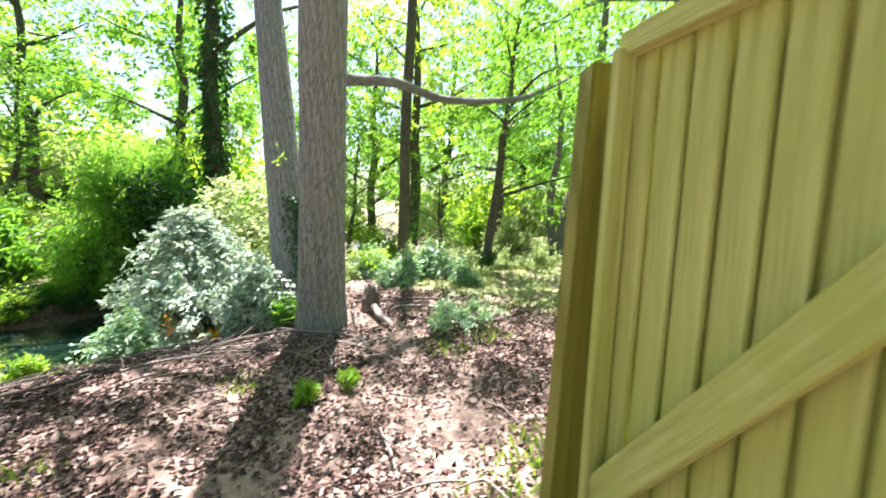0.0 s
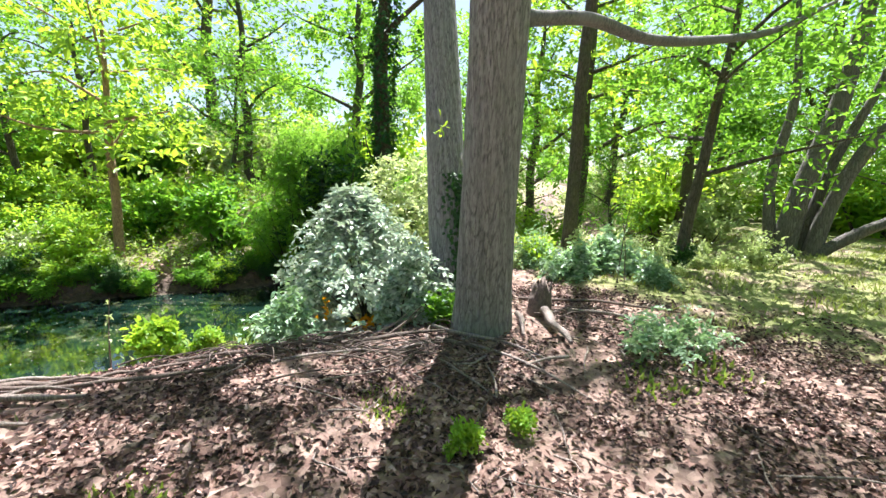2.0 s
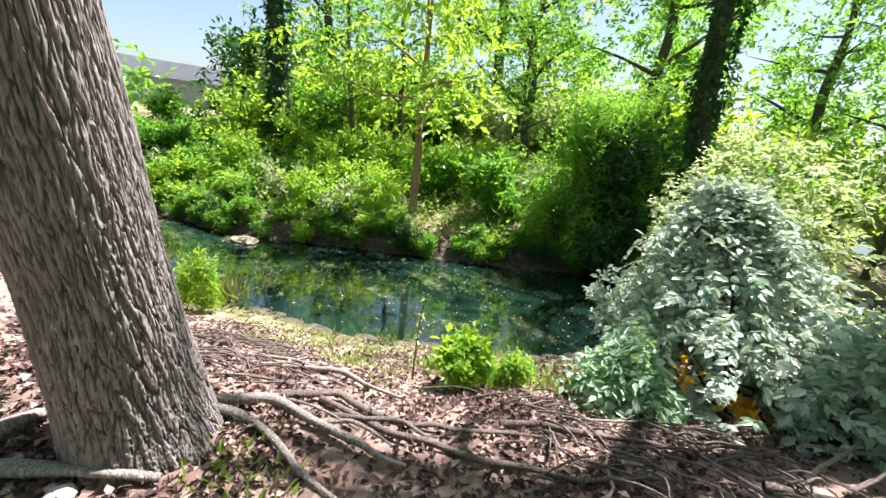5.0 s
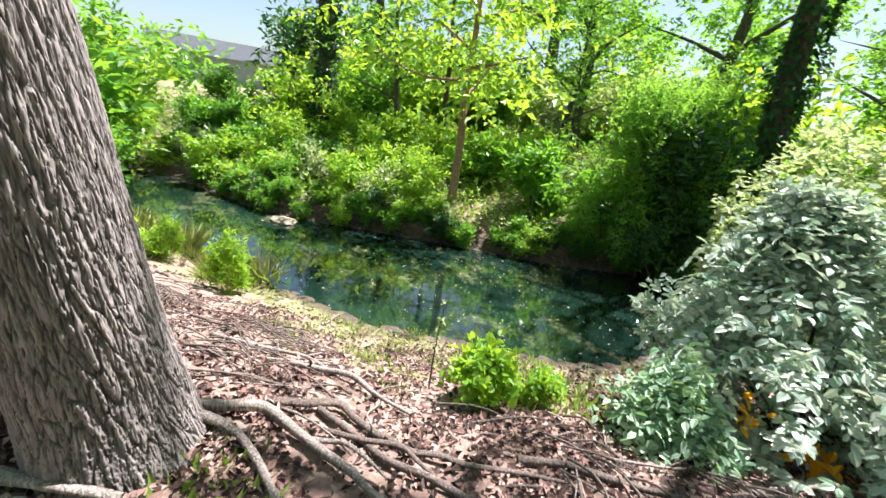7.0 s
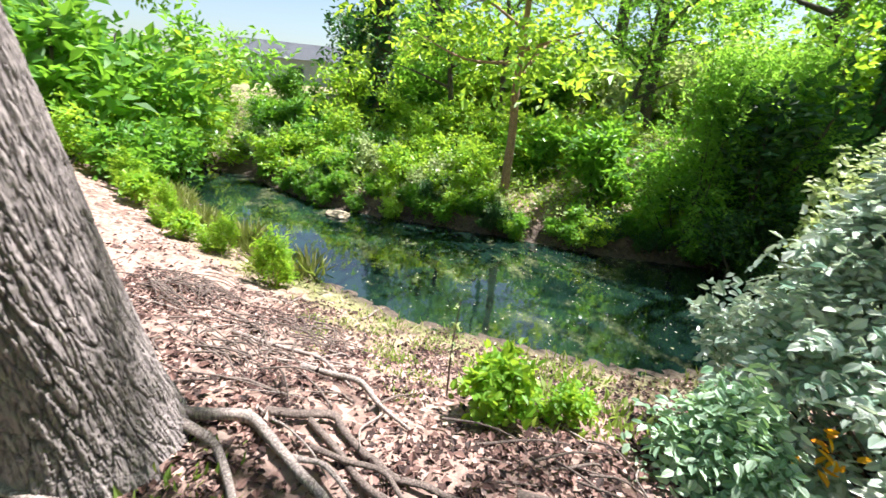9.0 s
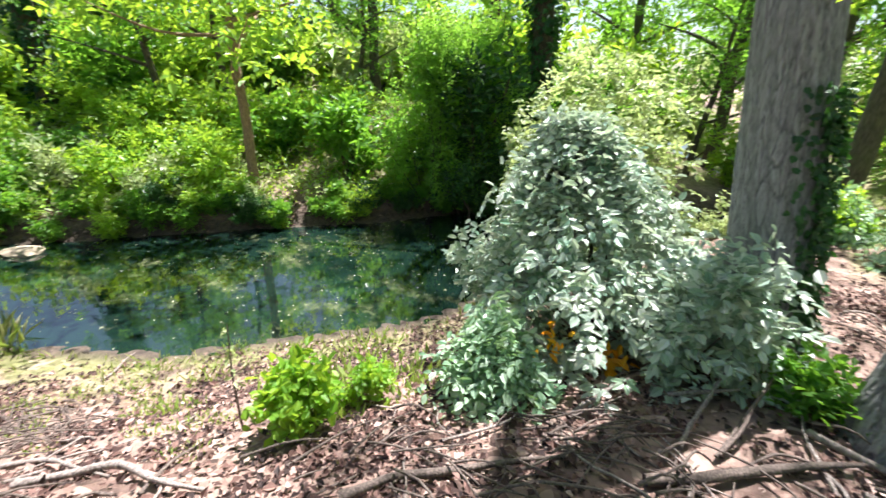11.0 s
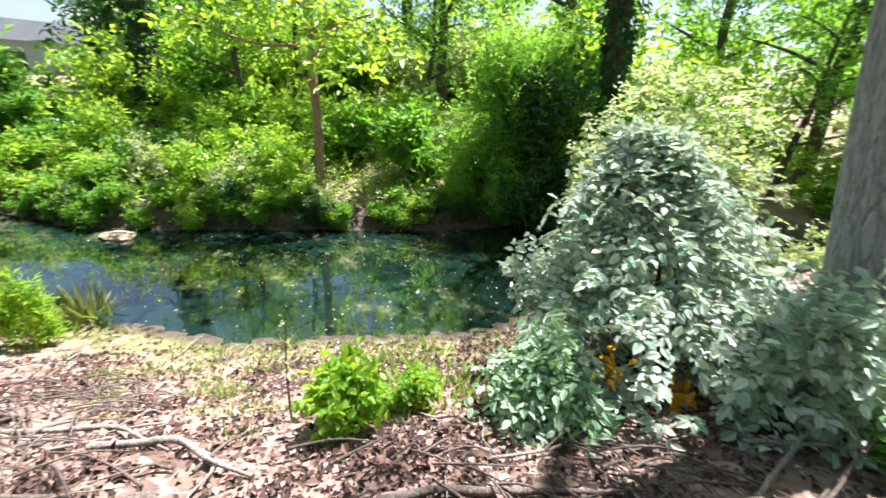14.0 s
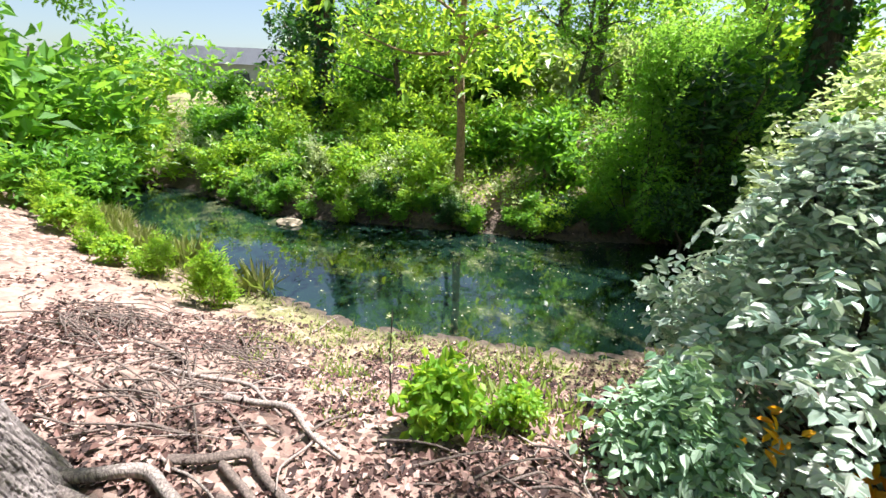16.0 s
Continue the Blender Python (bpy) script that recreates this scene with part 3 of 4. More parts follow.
def wooden_gate():
    base = Vector((0.64, 2.02, 0.0))
    turn = math.degrees(math.atan2(-0.94, 0.34))
    thing = empty_thing("fence_gate", base.x, base.y, ground_z(base.x, base.y), "open weathered wooden gate with a diagonal brace", "gate")
    thing.matrix_basis = pose(base.x, base.y, ground_z(base.x, base.y), 0, 0, turn)
    W, H = 1.15, 2.2
    for k in range(8):
        b = part("picket", board(0.122, 0.02, H, 30 + k), FENCE_WOOD, thing)
        b.matrix_basis = pose(0.07 + 0.146 * k, 0.055 + (0.004 if k % 2 else 0.0), H / 2 + 0.06)
    for k in range(7):
        b = part("picket", board(0.1, 0.018, H - 0.03, 60 + k), FENCE_WOOD, thing)
        b.matrix_basis = pose(0.143 + 0.146 * k, 0.092, H / 2 + 0.05)
    for z, nm in ((0.2, "lower_rail"), (H - 0.03, "upper_rail")):
        b = part(nm, board(W, 0.06, 0.09, 41), RAIL_WOOD, thing)
        b.matrix_basis = pose(W / 2, 0.012, z)
    b = part("stile", board(0.045, 0.085, H - 0.2, 43), FENCE_WOOD, thing)
    b.matrix_basis = pose(0.02, -0.005, H / 2 + 0.05)
    ln = math.hypot(W - 0.05, 1.4)
    b = part("diagonal_brace", board(ln, 0.05, 0.14, 44), RAIL_WOOD, thing)
    b.matrix_basis = pose(W / 2, -0.002, 0.98, 0, -math.degrees(math.atan2(1.4, W - 0.05)), 0)
    return thing


wooden_gate()
post = tagged(part("fence_post", board(0.15, 0.15, 2.4, 50, 0.006), POST_WOOD), "thick mossy olive-brown wooden gate post", "fence post")
post.matrix_basis = pose(0.585, 2.18, ground_z(0.55, 2.2) + 0.94, 0, 1.5, 8)

# ---------------------------------------------------------------- shrubs by the creek
ORANGE_AT = ((-3.14, 5.16, -0.22), (-3.43, 4.84, 0.02))


def local_gap(x, y, turn):
    """Openings in a shrub placed at x, y, through which the orange leaves show."""
    back = pose(x, y, ground_z(x, y), 0, 0, turn).inverted()
    return [(back @ Vector(o), [back.to_3x3() @ (Vector(c) - Vector(o)) for c in ends]) for o, ends in (
        (ORANGE_AT[0], ((-0.3, 1.0, 1.55), (-0.5, 1.35, 1.5), (-1.4, 1.6, 1.5))), (ORANGE_AT[1], ((-2.45, 2.1, 1.5), (-2.5, 2.6, 1.6))))]


def layered_shrub(seed, height, profile, tips, size, material, bark, label, top=(0, 0), gap=None, stems=12):
    """A shrub of flat leafy sprays in tiers, narrowing upward; base at the origin, its top shifted sideways."""
    rs = np.random.RandomState(seed)
    thing = empty_thing("silver_shrub", 0, 0, 0, label, "bush")
    h = rs.uniform(0, 1, tips) ** 1.15
    tier = 7.0
    h = np.clip((np.floor(h * tier) + 0.5 + 0.55 * rs.standard_normal(tips)) / tier, 0.02, 1.04)
    a = rs.uniform(0, 2 * np.pi, tips)
    lobe = 1 + 0.17 * np.sin(3 * a + 4 * h + seed) + 0.17 * np.sin(5 * a - 9 * h) + 0.15 * np.sin(8 * a + 14 * h) + 0.08 * np.sin(13 * a - 21 * h)
    r = np.interp(h, np.linspace(0, 1, len(profile)), profile) * lobe * (0.4 + 0.68 * rs.uniform(0, 1, tips) ** 0.55) * np.where(rs.uniform(0, 1, tips) < 0.12, 1.1, 1.0)
    r = np.minimum(r, 1.08 * max(profile))
    p = np.stack([r * np.cos(a) + top[0] * h, r * np.sin(a) + top[1] * h, h * height], 1)
    out = np.stack([np.cos(a), np.sin(a), 0.05 + 0.9 * np.clip(h - 0.35, 0, 1)], 1)
    if gap is not None:
        keep = np.full(len(p), True)
        for at_, ways in gap:
            for w in ways:
                w = np.array(w) / np.linalg.norm(w)
                d = p - np.array(at_)
                k = np.clip(d @ w, -0.05, 1.4)
                keep &= np.linalg.norm(d - k[:, None] * w, axis=1) > 0.19
        p, out = p[keep], out[keep]
    for k in range(stems):
        q = p[rs.randint(len(p))]
        b = np.array([0.08 * math.cos(k * 2.4), 0.08 * math.sin(k * 2.4), -0.12])
        part_np("stem", *tube([b, (b + q) / 2 + rs.standard_normal(3) * 0.06, q], [0.018, 0.011, 0.003], 5, 8), bark, thing, smooth_shade=True)
    part_np("foliage", *sprays(rs, p, out, 0.3, 9, size, 0.42, 0.6, 0.8, 1), material, thing)
    return thing


silver = layered_shrub(61, 1.72, (0.85, 1.1, 1.0, 0.8, 0.62, 0.46, 0.26), 1750, 0.082, LEAF_SILVER, BARK_DARK, "dense shrub with pale silvery-green oval leaves on the bank", (-0.52, 0.38), local_gap(-3.4, 5.62, 0), 16)
put(silver, -3.4, 5.62, 0)
low_silver = layered_shrub(62, 0.5, (0.42, 0.46, 0.4, 0.3, 0.15), 230, 0.078, LEAF_BLUE, BARK_DARK, "low silvery shrub spilling down the leaf-strewn bank", (-0.1, 0.2), None, 6)
put(low_silver, -3.62, 4.4, 0, 0.85)
side_silver = layered_shrub(64, 0.8, (0.4, 0.46, 0.42, 0.36, 0.2), 270, 0.08, LEAF_SILVER, BARK_DARK, "silvery shrub reaching round the foot of the ivy-clad trunk", (0.1, -0.1), None, 6)
put(side_silver, -2.62, 5.42, 0)
pale_shrub = layered_shrub(65, 3.0, (0.9, 1.15, 1.3, 1.35, 1.3, 1.1, 0.75), 1150, 0.1, LEAF_PALE, BARK_DARK, "tall pale-leaved shrub behind the silvery shrub", (-0.2, 0.0), None, 12)
put(pale_shrub, -4.75, 9.35, 0)
right_silver = shrub("glossy_shrub", 63, 0.3, 0.5, 100, 9, 0.06, LEAF_MID, BARK_DARK, "small glossy green shrub growing between the two grey trunks", width=0.6, twig=0.2, shape=1, lumps=7, stem_r=0.01)
put(right_silver, -2.16, 5.12, 0)

# large undergrowth
bright_bush = shrub("green_bush", 71, 1.0, 1.0, 230, 7, 0.12, LEAF_BRIGHT, BARK_DARK, "bright green bush on the creek bank", lumps=14, twig=0.34)
put(bright_bush, -12.6, 6.6)
mid_bush = shrub("green_bush", 72, 1.0, 1.0, 250, 7, 0.115, LEAF_MID, BARK_DARK, "leafy green bush on the creek bank", lumps=14, twig=0.34)
put(mid_bush, -10.6, 9.0, 0, 2.0)
# Dark green bush whose deep shade is partly put into its leaf colour.
dark_bush = shrub("dark_bush", 73, 1.0, 1.25, 420, 8, 0.09, LEAF_DARK, BARK_DARK, "dark green bush, its leaf colour darkened for deep shade", lumps=16, twig=0.34)
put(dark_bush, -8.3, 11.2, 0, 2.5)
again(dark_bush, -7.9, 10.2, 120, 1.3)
tall_bush = shrub("tall_bush", 75, 1.75, 4.3, 1500, 9, 0.1, LEAF_LUSH, BARK_DARK, "tall arching green bush hanging over the dark water", lumps=26, twig=0.45, droop=0.55, width=0.42, open_stems=12)
put(tall_bush, -8.7, 9.75, 0, 0.95)
again(tall_bush, -8.2, 11.0, 140, 0.95)
pale_bush = shrub("pale_bush", 74, 1.0, 1.0, 220, 7, 0.12, LEAF_PALE, BARK_DARK, "pale sunlit undergrowth beneath the trees", lumps=12, twig=0.34)
put(pale_bush, -6.4, 14.0, 0, 2.0)
rsb = np.random.RandomState(80)


def scatter(kinds, n, x0, x1, y0, y1, s0, s1, ok):
    done = 0
    while done < n:
        x, y = rsb.uniform(x0, x1), rsb.uniform(y0, y1)
        e, far = bank(np.array([x]), np.array([y]))
        if not ok(x, y, e[0], far[0]) or (s1 > 1.9 and x < -14 and abs((y - 1.8) / (x + 2.4)) < 0.14) or (0.9 < s1 < 2 and math.hypot(x + 10.9, y - 8.2) < 1.7) or (s1 < 0.9 and math.hypot(x + 10.6, y - 7.6) < 0.6):
            continue
        s = rsb.uniform(s0, s1)
        again(kinds[rsb.randint(len(kinds))], x, y, rsb.uniform(0, 360), s, -0.1 * s)
        done += 1


# thicket along the far bank, low in front and taller behind
scatter([mid_bush, bright_bush, mid_bush, pale_bush], 30, -17, -7, 0, 13, 0.35, 0.7, lambda x, y, e, f: f > 0.5 and 0.25 < e < 1.0)
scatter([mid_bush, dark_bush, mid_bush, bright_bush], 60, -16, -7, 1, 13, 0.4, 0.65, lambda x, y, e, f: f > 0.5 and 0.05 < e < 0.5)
scatter([mid_bush, bright_bush], 16, -24, -13.5, -4, 6, 0.7, 1.3, lambda x, y, e, f: f > 0.5 and 0.2 < e < 1.6)
scatter([bright_bush, bright_bush, pale_bush, mid_bush], 36, -18, -7, 0, 13, 0.7, 1.2, lambda x, y, e, f: f > 0.5 and 0.8 < e < 2.6)
scatter([mid_bush, bright_bush, bright_bush], 26, -22, -7, 0, 16, 1.0, 1.8, lambda x, y, e, f: f > 0.5 and 1.8 < e < 5)
scatter([mid_bush, bright_bush, bright_bush, pale_bush], 30, -26, -7, -2, 22, 2.2, 3.6, lambda x, y, e, f: f > 0.5 and 4.5 < e < 11)
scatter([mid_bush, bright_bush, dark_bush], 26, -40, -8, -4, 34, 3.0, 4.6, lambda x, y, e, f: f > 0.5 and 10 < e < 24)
scatter([pale_bush, pale_bush, bright_bush], 22, -5, 3.0, 8.4, 13, 0.3, 0.7, lambda x, y, e, f: f < 0.5 and 0.2 < e < 3.6 and x < 1.0)
scatter([mid_bush, bright_bush, pale_bush, bright_bush], 44, -8, 16, 15.5, 38, 1.6, 3.6, lambda x, y, e, f: e > 1.6 and (x > 6 or f > 0.5 or y > 22) and not (x > 4 and y < 20))
for x, y, s in ((-16.8, 2.6, 1.5), (-18.6, 1.4, 1.7), (-20.5, -1.0, 1.9), (-19.5, 4.2, 2.3), (-15.2, 3.4, 1.4), (-23, 2, 1.8), (-24, -5.5, 3.2), (-21, 6.5, 3.0)):
    again(mid_bush if s < 2.2 else bright_bush, x, y, rsb.uniform(0, 360), s, -0.3)
for x, y, s in ((-13.6, -2.6, 1.3), (-15.8, -4.2, 2.0), (-18.5, -6.5, 2.6), (-14, -7, 2.4), (-11.5, -5.2, 1.6), (-20, -11, 3)):
    again(bright_bush, x, y, rsb.uniform(0, 360), s, -0.1)
for x, y, s in ((-13.4, -1.3, 1.7), (-15.1, -1.0, 1.9), (-17.7, -0.8, 2.2), (-17.8, -2.5, 2.8), (-21.1, -1.9, 3.0)):
    again(mid_bush if s < 2 else bright_bush, x, y, rsb.uniform(0, 360), s, -0.2)
for x, y, r, s in ((-15.7, -2.9, 70, 4.4), (-18.6, -3.6, 200, 5.0)):
    again(mid_bush, x, y, r, s, -0.2)
for x, y, s in ((-8.6, 13.8, 2.6), (-7.2, 15.2, 3.0), (-9.8, 12.2, 2.4)):
    again(mid_bush, x, y, rsb.uniform(0, 360), s, -0.2)
for x, y, s in ((-1.3, 8.2, 1.0), (-0.5, 8.8, 1.2), (-1.9, 8.9, 1.1), (0.1, 8.3, 0.7)):
    again(low_silver, x, y, rsb.uniform(0, 360), s, -0.05)
for x, y, s in ((-1.0, 9.6, 0.8), (-2.3, 9.8, 0.9), (0.0, 9.4, 0.6)):
    again(pale_bush, x, y, rsb.uniform(0, 360), s, -0.05)
again(dark_bush, 0.5, 9.95, 40, 0.42)
for x, y, s in ((1.6, 17.6, 1.7), (0.6, 20.0, 2.2), (-3.2, 16.2, 1.6), (2.0, 11.6, 0.85), (2.6, 22.5, 2.6), (-0.4, 11.8, 0.6), (5.0, 19.5, 1.6), (0.0, 15.6, 0.9), (1.2, 14.6, 0.8)):
    again((mid_bush, bright_bush, pale_bush)[int(s * 10) % 3], x, y, rsb.uniform(0, 360), s, -0.1)

# low sunlit growth on the far bank
rsu = np.random.RandomState(190)
for cnt, mat, lab, sz in ((3600, LEAF_BRIGHT, "low bright undergrowth over the far bank", 0.1), (1500, LEAF_PALE, "pale grassy undergrowth over the far bank", 0.12)):
    x, y = rsu.uniform(-24, -6, cnt * 3), rsu.uniform(-4, 15, cnt * 3)
    e, f = bank(x, y)
    k = (f > 0.5) & (e > 0.3) & (e < 6.5)
    x, y = x[k][:cnt], y[k][:cnt]
    n = len(x)
    tp = np.stack([x, y, land(x, y) + rsu.uniform(0.08, 0.5, n)], 1)
    tagged(part_np("undergrowth", *sprays(rsu, tp, np.tile([[0, 0, 1.0]], (n, 1)) + rsu.standard_normal((n, 3)) * 0.5, 0.4, 7, sz, 0.0), mat), lab, "undergrowth", kind="stuff")

# ---------------------------------------------------------------- trees beyond
creek_tree = tree("redbud_tree", 91, 6.6, 0.1, 0.34, 2.3, 430, 6, 0.2, LEAF_BRIGHT, BARK_WARM, "slender tree with hanging heart-shaped leaves on the bank", limbs=11, twig=0.4, droop=0.7)
put(creek_tree, -11.1, 6.8, 0)
ivy_trunk = tree("ivy_tree", 92, 13, 0.26, 0.5, 3.4, 200, 7, 0.2, LEAF_MID, BARK_DARK, "tall straight tree wrapped in dark ivy", limbs=9)
put(ivy_trunk, -7.75, 12.7)
nn = 2600
zz = rsb.uniform(0, 8.5, nn)
aa = rsb.uniform(0, 6.283, nn)
rr = 0.24 + rsb.uniform(0, 0.3, nn) * np.sin(zz * 1.7 + aa) ** 2
pv = np.stack([np.cos(aa) * rr, np.sin(aa) * rr, zz], 1)
part_np("ivy", *leaf_mesh(pv, np.stack([np.cos(aa), np.sin(aa), -0.6 + 0 * aa], 1) + rsb.standard_normal((nn, 3)) * 0.5, np.stack([np.cos(aa), np.sin(aa), 0.4 + 0 * aa], 1), rsb.uniform(0.1, 0.2, nn), 0.8), LEAF_DARK, ivy_trunk, "dark ivy leaves")
again(ivy_trunk, -18.2, 5.1, 80, 1.1)
far_tree = tree("forest_tree", 93, 13, 0.24, 0.28, 3.6, 620, 7, 0.24, LEAF_BRIGHT, BARK_DARK, "tall leafy woodland tree", limbs=13)
put(far_tree, -2.4, 17.5)
far_tree_b = tree("forest_tree", 94, 11, 0.2, 0.22, 3.2, 620, 7, 0.22, LEAF_MID, BARK_DARK, "woodland tree with a full green crown", limbs=13, lean=(0.06, 0.03))
put(far_tree_b, 1.2, 19.5)
small_tree = tree("understory_tree", 95, 6.0, 0.09, 0.25, 2.0, 420, 7, 0.13, LEAF_MID, BARK_DARK, "small leaning woodland tree with ivy at its foot", lean=(0.08, 0.02), limbs=11)
put(small_tree, 0.5, 10.1, 0, 1.1)
for x, y, s in ((-15, 14, 0.9), (-4.5, 19, 1.0), (6, 24, 1.2), (-12, 17, 1.1), (11, 22, 1.0), (3.5, 28, 1.2), (-24, 9, 1.2), (-9, 24, 1.1), (15, 17, 1.0), (-20, 16, 1.2), (20, 26, 1.2), (-2, 30, 1.2)):
    again(far_tree if rsb.uniform() < 0.5 else far_tree_b, x, y, rsb.uniform(0, 360), s, -0.1)
for x, y, s in ((-15.5, 6.9, 1.0), (-13.2, 11.5, 0.9), (-4.6, 16, 0.9), (4.6, 18, 1.1), (7.5, 19, 1.0), (-1, 16.5, 0.8), (-16.5, 9, 1.1), (9.5, 15.5, 1.0)):
    again(small_tree, x, y, rsb.uniform(0, 360), s, -0.05)
# Visible trunk; the crown stays out of view, added to dapple the litter.
canopy_tree = tree("tall_tree", 97, 16, 0.15, 0.5, 3.8, 560, 7, 0.16, LEAF_BRIGHT, BARK_DARK, "tall dark-barked tree, its unseen high canopy added to dapple the litter", limbs=14)
put(canopy_tree, -1.68, 11.3)
# unseen trees added beside and behind the walker
for x, y, s in ((3, -6, 1.0), (-5, -7, 1.0), (7, 3, 0.9), (9, -3, 1.0), (-12, -8, 1.1)):
    again(far_tree_b, x, y, rsb.uniform(0, 360), s, -0.1)
# Out of view: added only so its crown dapples the foreground litter.
added_shade_tree = tree("added_shade_tree", 96, 10.5, 0.22, 0.45, 3.4, 1500, 7, 0.15, LEAF_MID, BARK_GREY, "unseen broad leafy tree added to shade the path", limbs=13)
put(added_shade_tree, 3.5, 8.0)
again(added_shade_tree, 3.9, -0.6, 120, 0.95)

# many-stemmed tree at the edge of the grass
multi = empty_thing("multi_stemmed_tree", 3.4, 14.2, ground_z(3.4, 14.2), "old many-stemmed tree with arching grey limbs", "tree")
for pts, rad in (([(-0.25, 0, -0.2), (-0.1, 0, 1.5), (0.35, 0.1, 3.5), (0.6, 0.2, 6), (0.7, 0.2, 9)], [0.34, 0.27, 0.23, 0.18, 0.08]),
                 ([(0.3, 0, -0.2), (0.5, 0, 1.2), (1.1, 0, 2.8), (2.3, 0, 4.4), (3.0, 0, 7)], [0.26, 0.2, 0.17, 0.13, 0.05]),
                 ([(0.45, -0.1, 0.1), (1.2, -0.2, 0.75), (2.4, -0.3, 1.5), (3.6, -0.4, 2.6), (4.6, -0.4, 4.6)], [0.17, 0.15, 0.14, 0.11, 0.04]),
                 ([(-0.45, 0.1, -0.1), (-0.7, 0.1, 1.8), (-0.5, 0.1, 4), (-0.9, 0.1, 7)], [0.18, 0.14, 0.11, 0.05]),
                 ([(0.1, 0.2, 0), (0.5, 0.3, 2.2), (1.2, 0.3, 4.5), (1.5, 0.3, 7.5)], [0.16, 0.13, 0.1, 0.04])):
    part_np("stem", *tube(pts, [0.8 * w for w in rad], 14, 30, 0.06, 7), BARK_GREY, multi, smooth_shade=True)
ct = rsb.uniform((-3.0, -2.5, 3.5), (5.0, 2.5, 10.0), (520, 3))
part_np("crown", *sprays(rsb, ct, unit(ct - np.array([1, 0, 3])), 0.55, 8, 0.2), LEAF_MID, multi)

# far woods all round
rsw = np.random.RandomState(150)
wt, wo = [], []
while len(wt) < 460:
    a, d, z = rsw.uniform(0, 2 * math.pi), rsw.uniform(24, 46), rsw.uniform(0.3, 11) ** 1.0
    x, y = -3 + d * math.cos(a), 4 + d * math.sin(a)
    gap = abs(((math.degrees(a) - 180 + 180) % 360) - 180) < 11 and z > 2.4
    if gap or bank(np.array([x]), np.array([y]))[0][0] < 1.5 and z < 2:
        continue
    r = rsw.uniform(1.2, 2.6)
    q = unit(rsw.standard_normal((44, 3))) * rsw.uniform(0.3, 1, (44, 1)) * r
    wt.append(q + np.array([x, y, z + max(0, ground_z(x, y))]))
    wo.append(unit(q))
tagged(part_np("woods", *sprays(rsw, np.vstack(wt), np.vstack(wo), 1.0, 6, 0.46), LEAF_MID), "distant leafy woods all round the clearing", "woods", kind="stuff")

# house beyond the creek
def box(bm, x0, x1, y0, y1, z0, z1):
    r = bmesh.ops.create_cube(bm, size=1.0)
    bmesh.ops.transform(bm, matrix=Matrix.Translation(((x0 + x1) / 2, (y0 + y1) / 2, (z0 + z1) / 2)) @ Matrix.Diagonal((x1 - x0, y1 - y0, z1 - z0, 1)), verts=r["verts"])


HOUSE_WALL = plain("grey_siding", (0.24, 0.27, 0.31), (0.32, 0.35, 0.39), 3.0, 0.6)
ROOF = plain("grey_shingles", (0.1, 0.11, 0.13), (0.18, 0.19, 0.22), 9.0, 0.8)
house = empty_thing("house", -46, 1.5, ground_z(-46, 1.5) - 1.3, "pale grey house seen beyond the trees", "house")
bm = bmesh.new()
box(bm, -4, 0, -5, 6, -0.5, 3.6)
part("wall", bm, HOUSE_WALL, house)
bm = bmesh.new()
for sgn in (-1, 1):
    vs = [bm.verts.new(v) for v in ((-2, -5.5, 5.0), (-2, 6.5, 5.0), (-2 + sgn * 2.5, 6.5, 3.5), (-2 + sgn * 2.5, -5.5, 3.5))]
    bm.faces.new(vs)
bmesh.ops.solidify(bm, geom=list(bm.faces), thickness=0.15)
part("roof", bm, ROOF, house)
for yy in (-3, 0.5, 4):
    bm = bmesh.new()
    box(bm, 0.0, 0.06, yy - 0.5, yy + 0.5, 1.4, 2.8)
    part("window", bm, plain("dark_glass", (0.03, 0.04, 0.05), (0.06, 0.07, 0.09), 2.0, 0.1), house)

# grey board fence past the grass
far_fence = empty_thing("board_fence", 8.0, 16.6, ground_z(8, 16.6), "weathered grey board fence beyond the grass", "fence")
far_fence.matrix_basis = pose(8.0, 16.6, ground_z(8, 16.6), 0, 0, -38)
for k in range(44):
    b = part("slat", board(0.14, 0.02, 1.45, 300 + k), GREY_WOOD, far_fence)
    b.matrix_basis = pose(0.15 * k, 0, 0.72 + 0.01 * math.sin(k * 2.1))
for z in (0.35, 1.15):
    b = part("rail", board(6.7, 0.04, 0.09, 44), GREY_WOOD, far_fence)
    b.matrix_basis = pose(3.2, -0.03, z)

# rotten stump and log behind the maple
rs_ = np.random.RandomState(160)
sv, sf = tube([(0, 0, -0.1), (0.01, 0, 0.12), (0.03, 0.02, 0.3), (0.03, 0.03, 0.31), (0.02, 0.02, 0.1)], [0.16, 0.12, 0.1, 0.055, 0.04], 18, 30, 0.16, 9)
sv[:, 2] += (sv[:, 2] > 0.2) * 0.06 * np.sin(np.arctan2(sv[:, 1], sv[:, 0]) * 5)
st = tagged(part_np("tree_stump", sv, sf, STICK_DARK, smooth_shade=True), "dark rotten hollow stump beside the maple trunk", "stump")
st.location = (-1.22, 5.78, ground_z(-1.22, 5.78))


# ---------------------------------------------------------------- small plants
bushlet = shrub("seedling_bush", 101, 0.36, 0.42, 130, 7, 0.055, LEAF_BRIGHT, BARK_WARM, "small bright green seedling bush in the leaf litter", width=0.75, twig=0.16, shape=1, lumps=14, stem_r=0.005, open_stems=10)
put(bushlet, -4.42, 3.52, 0, 1.2)
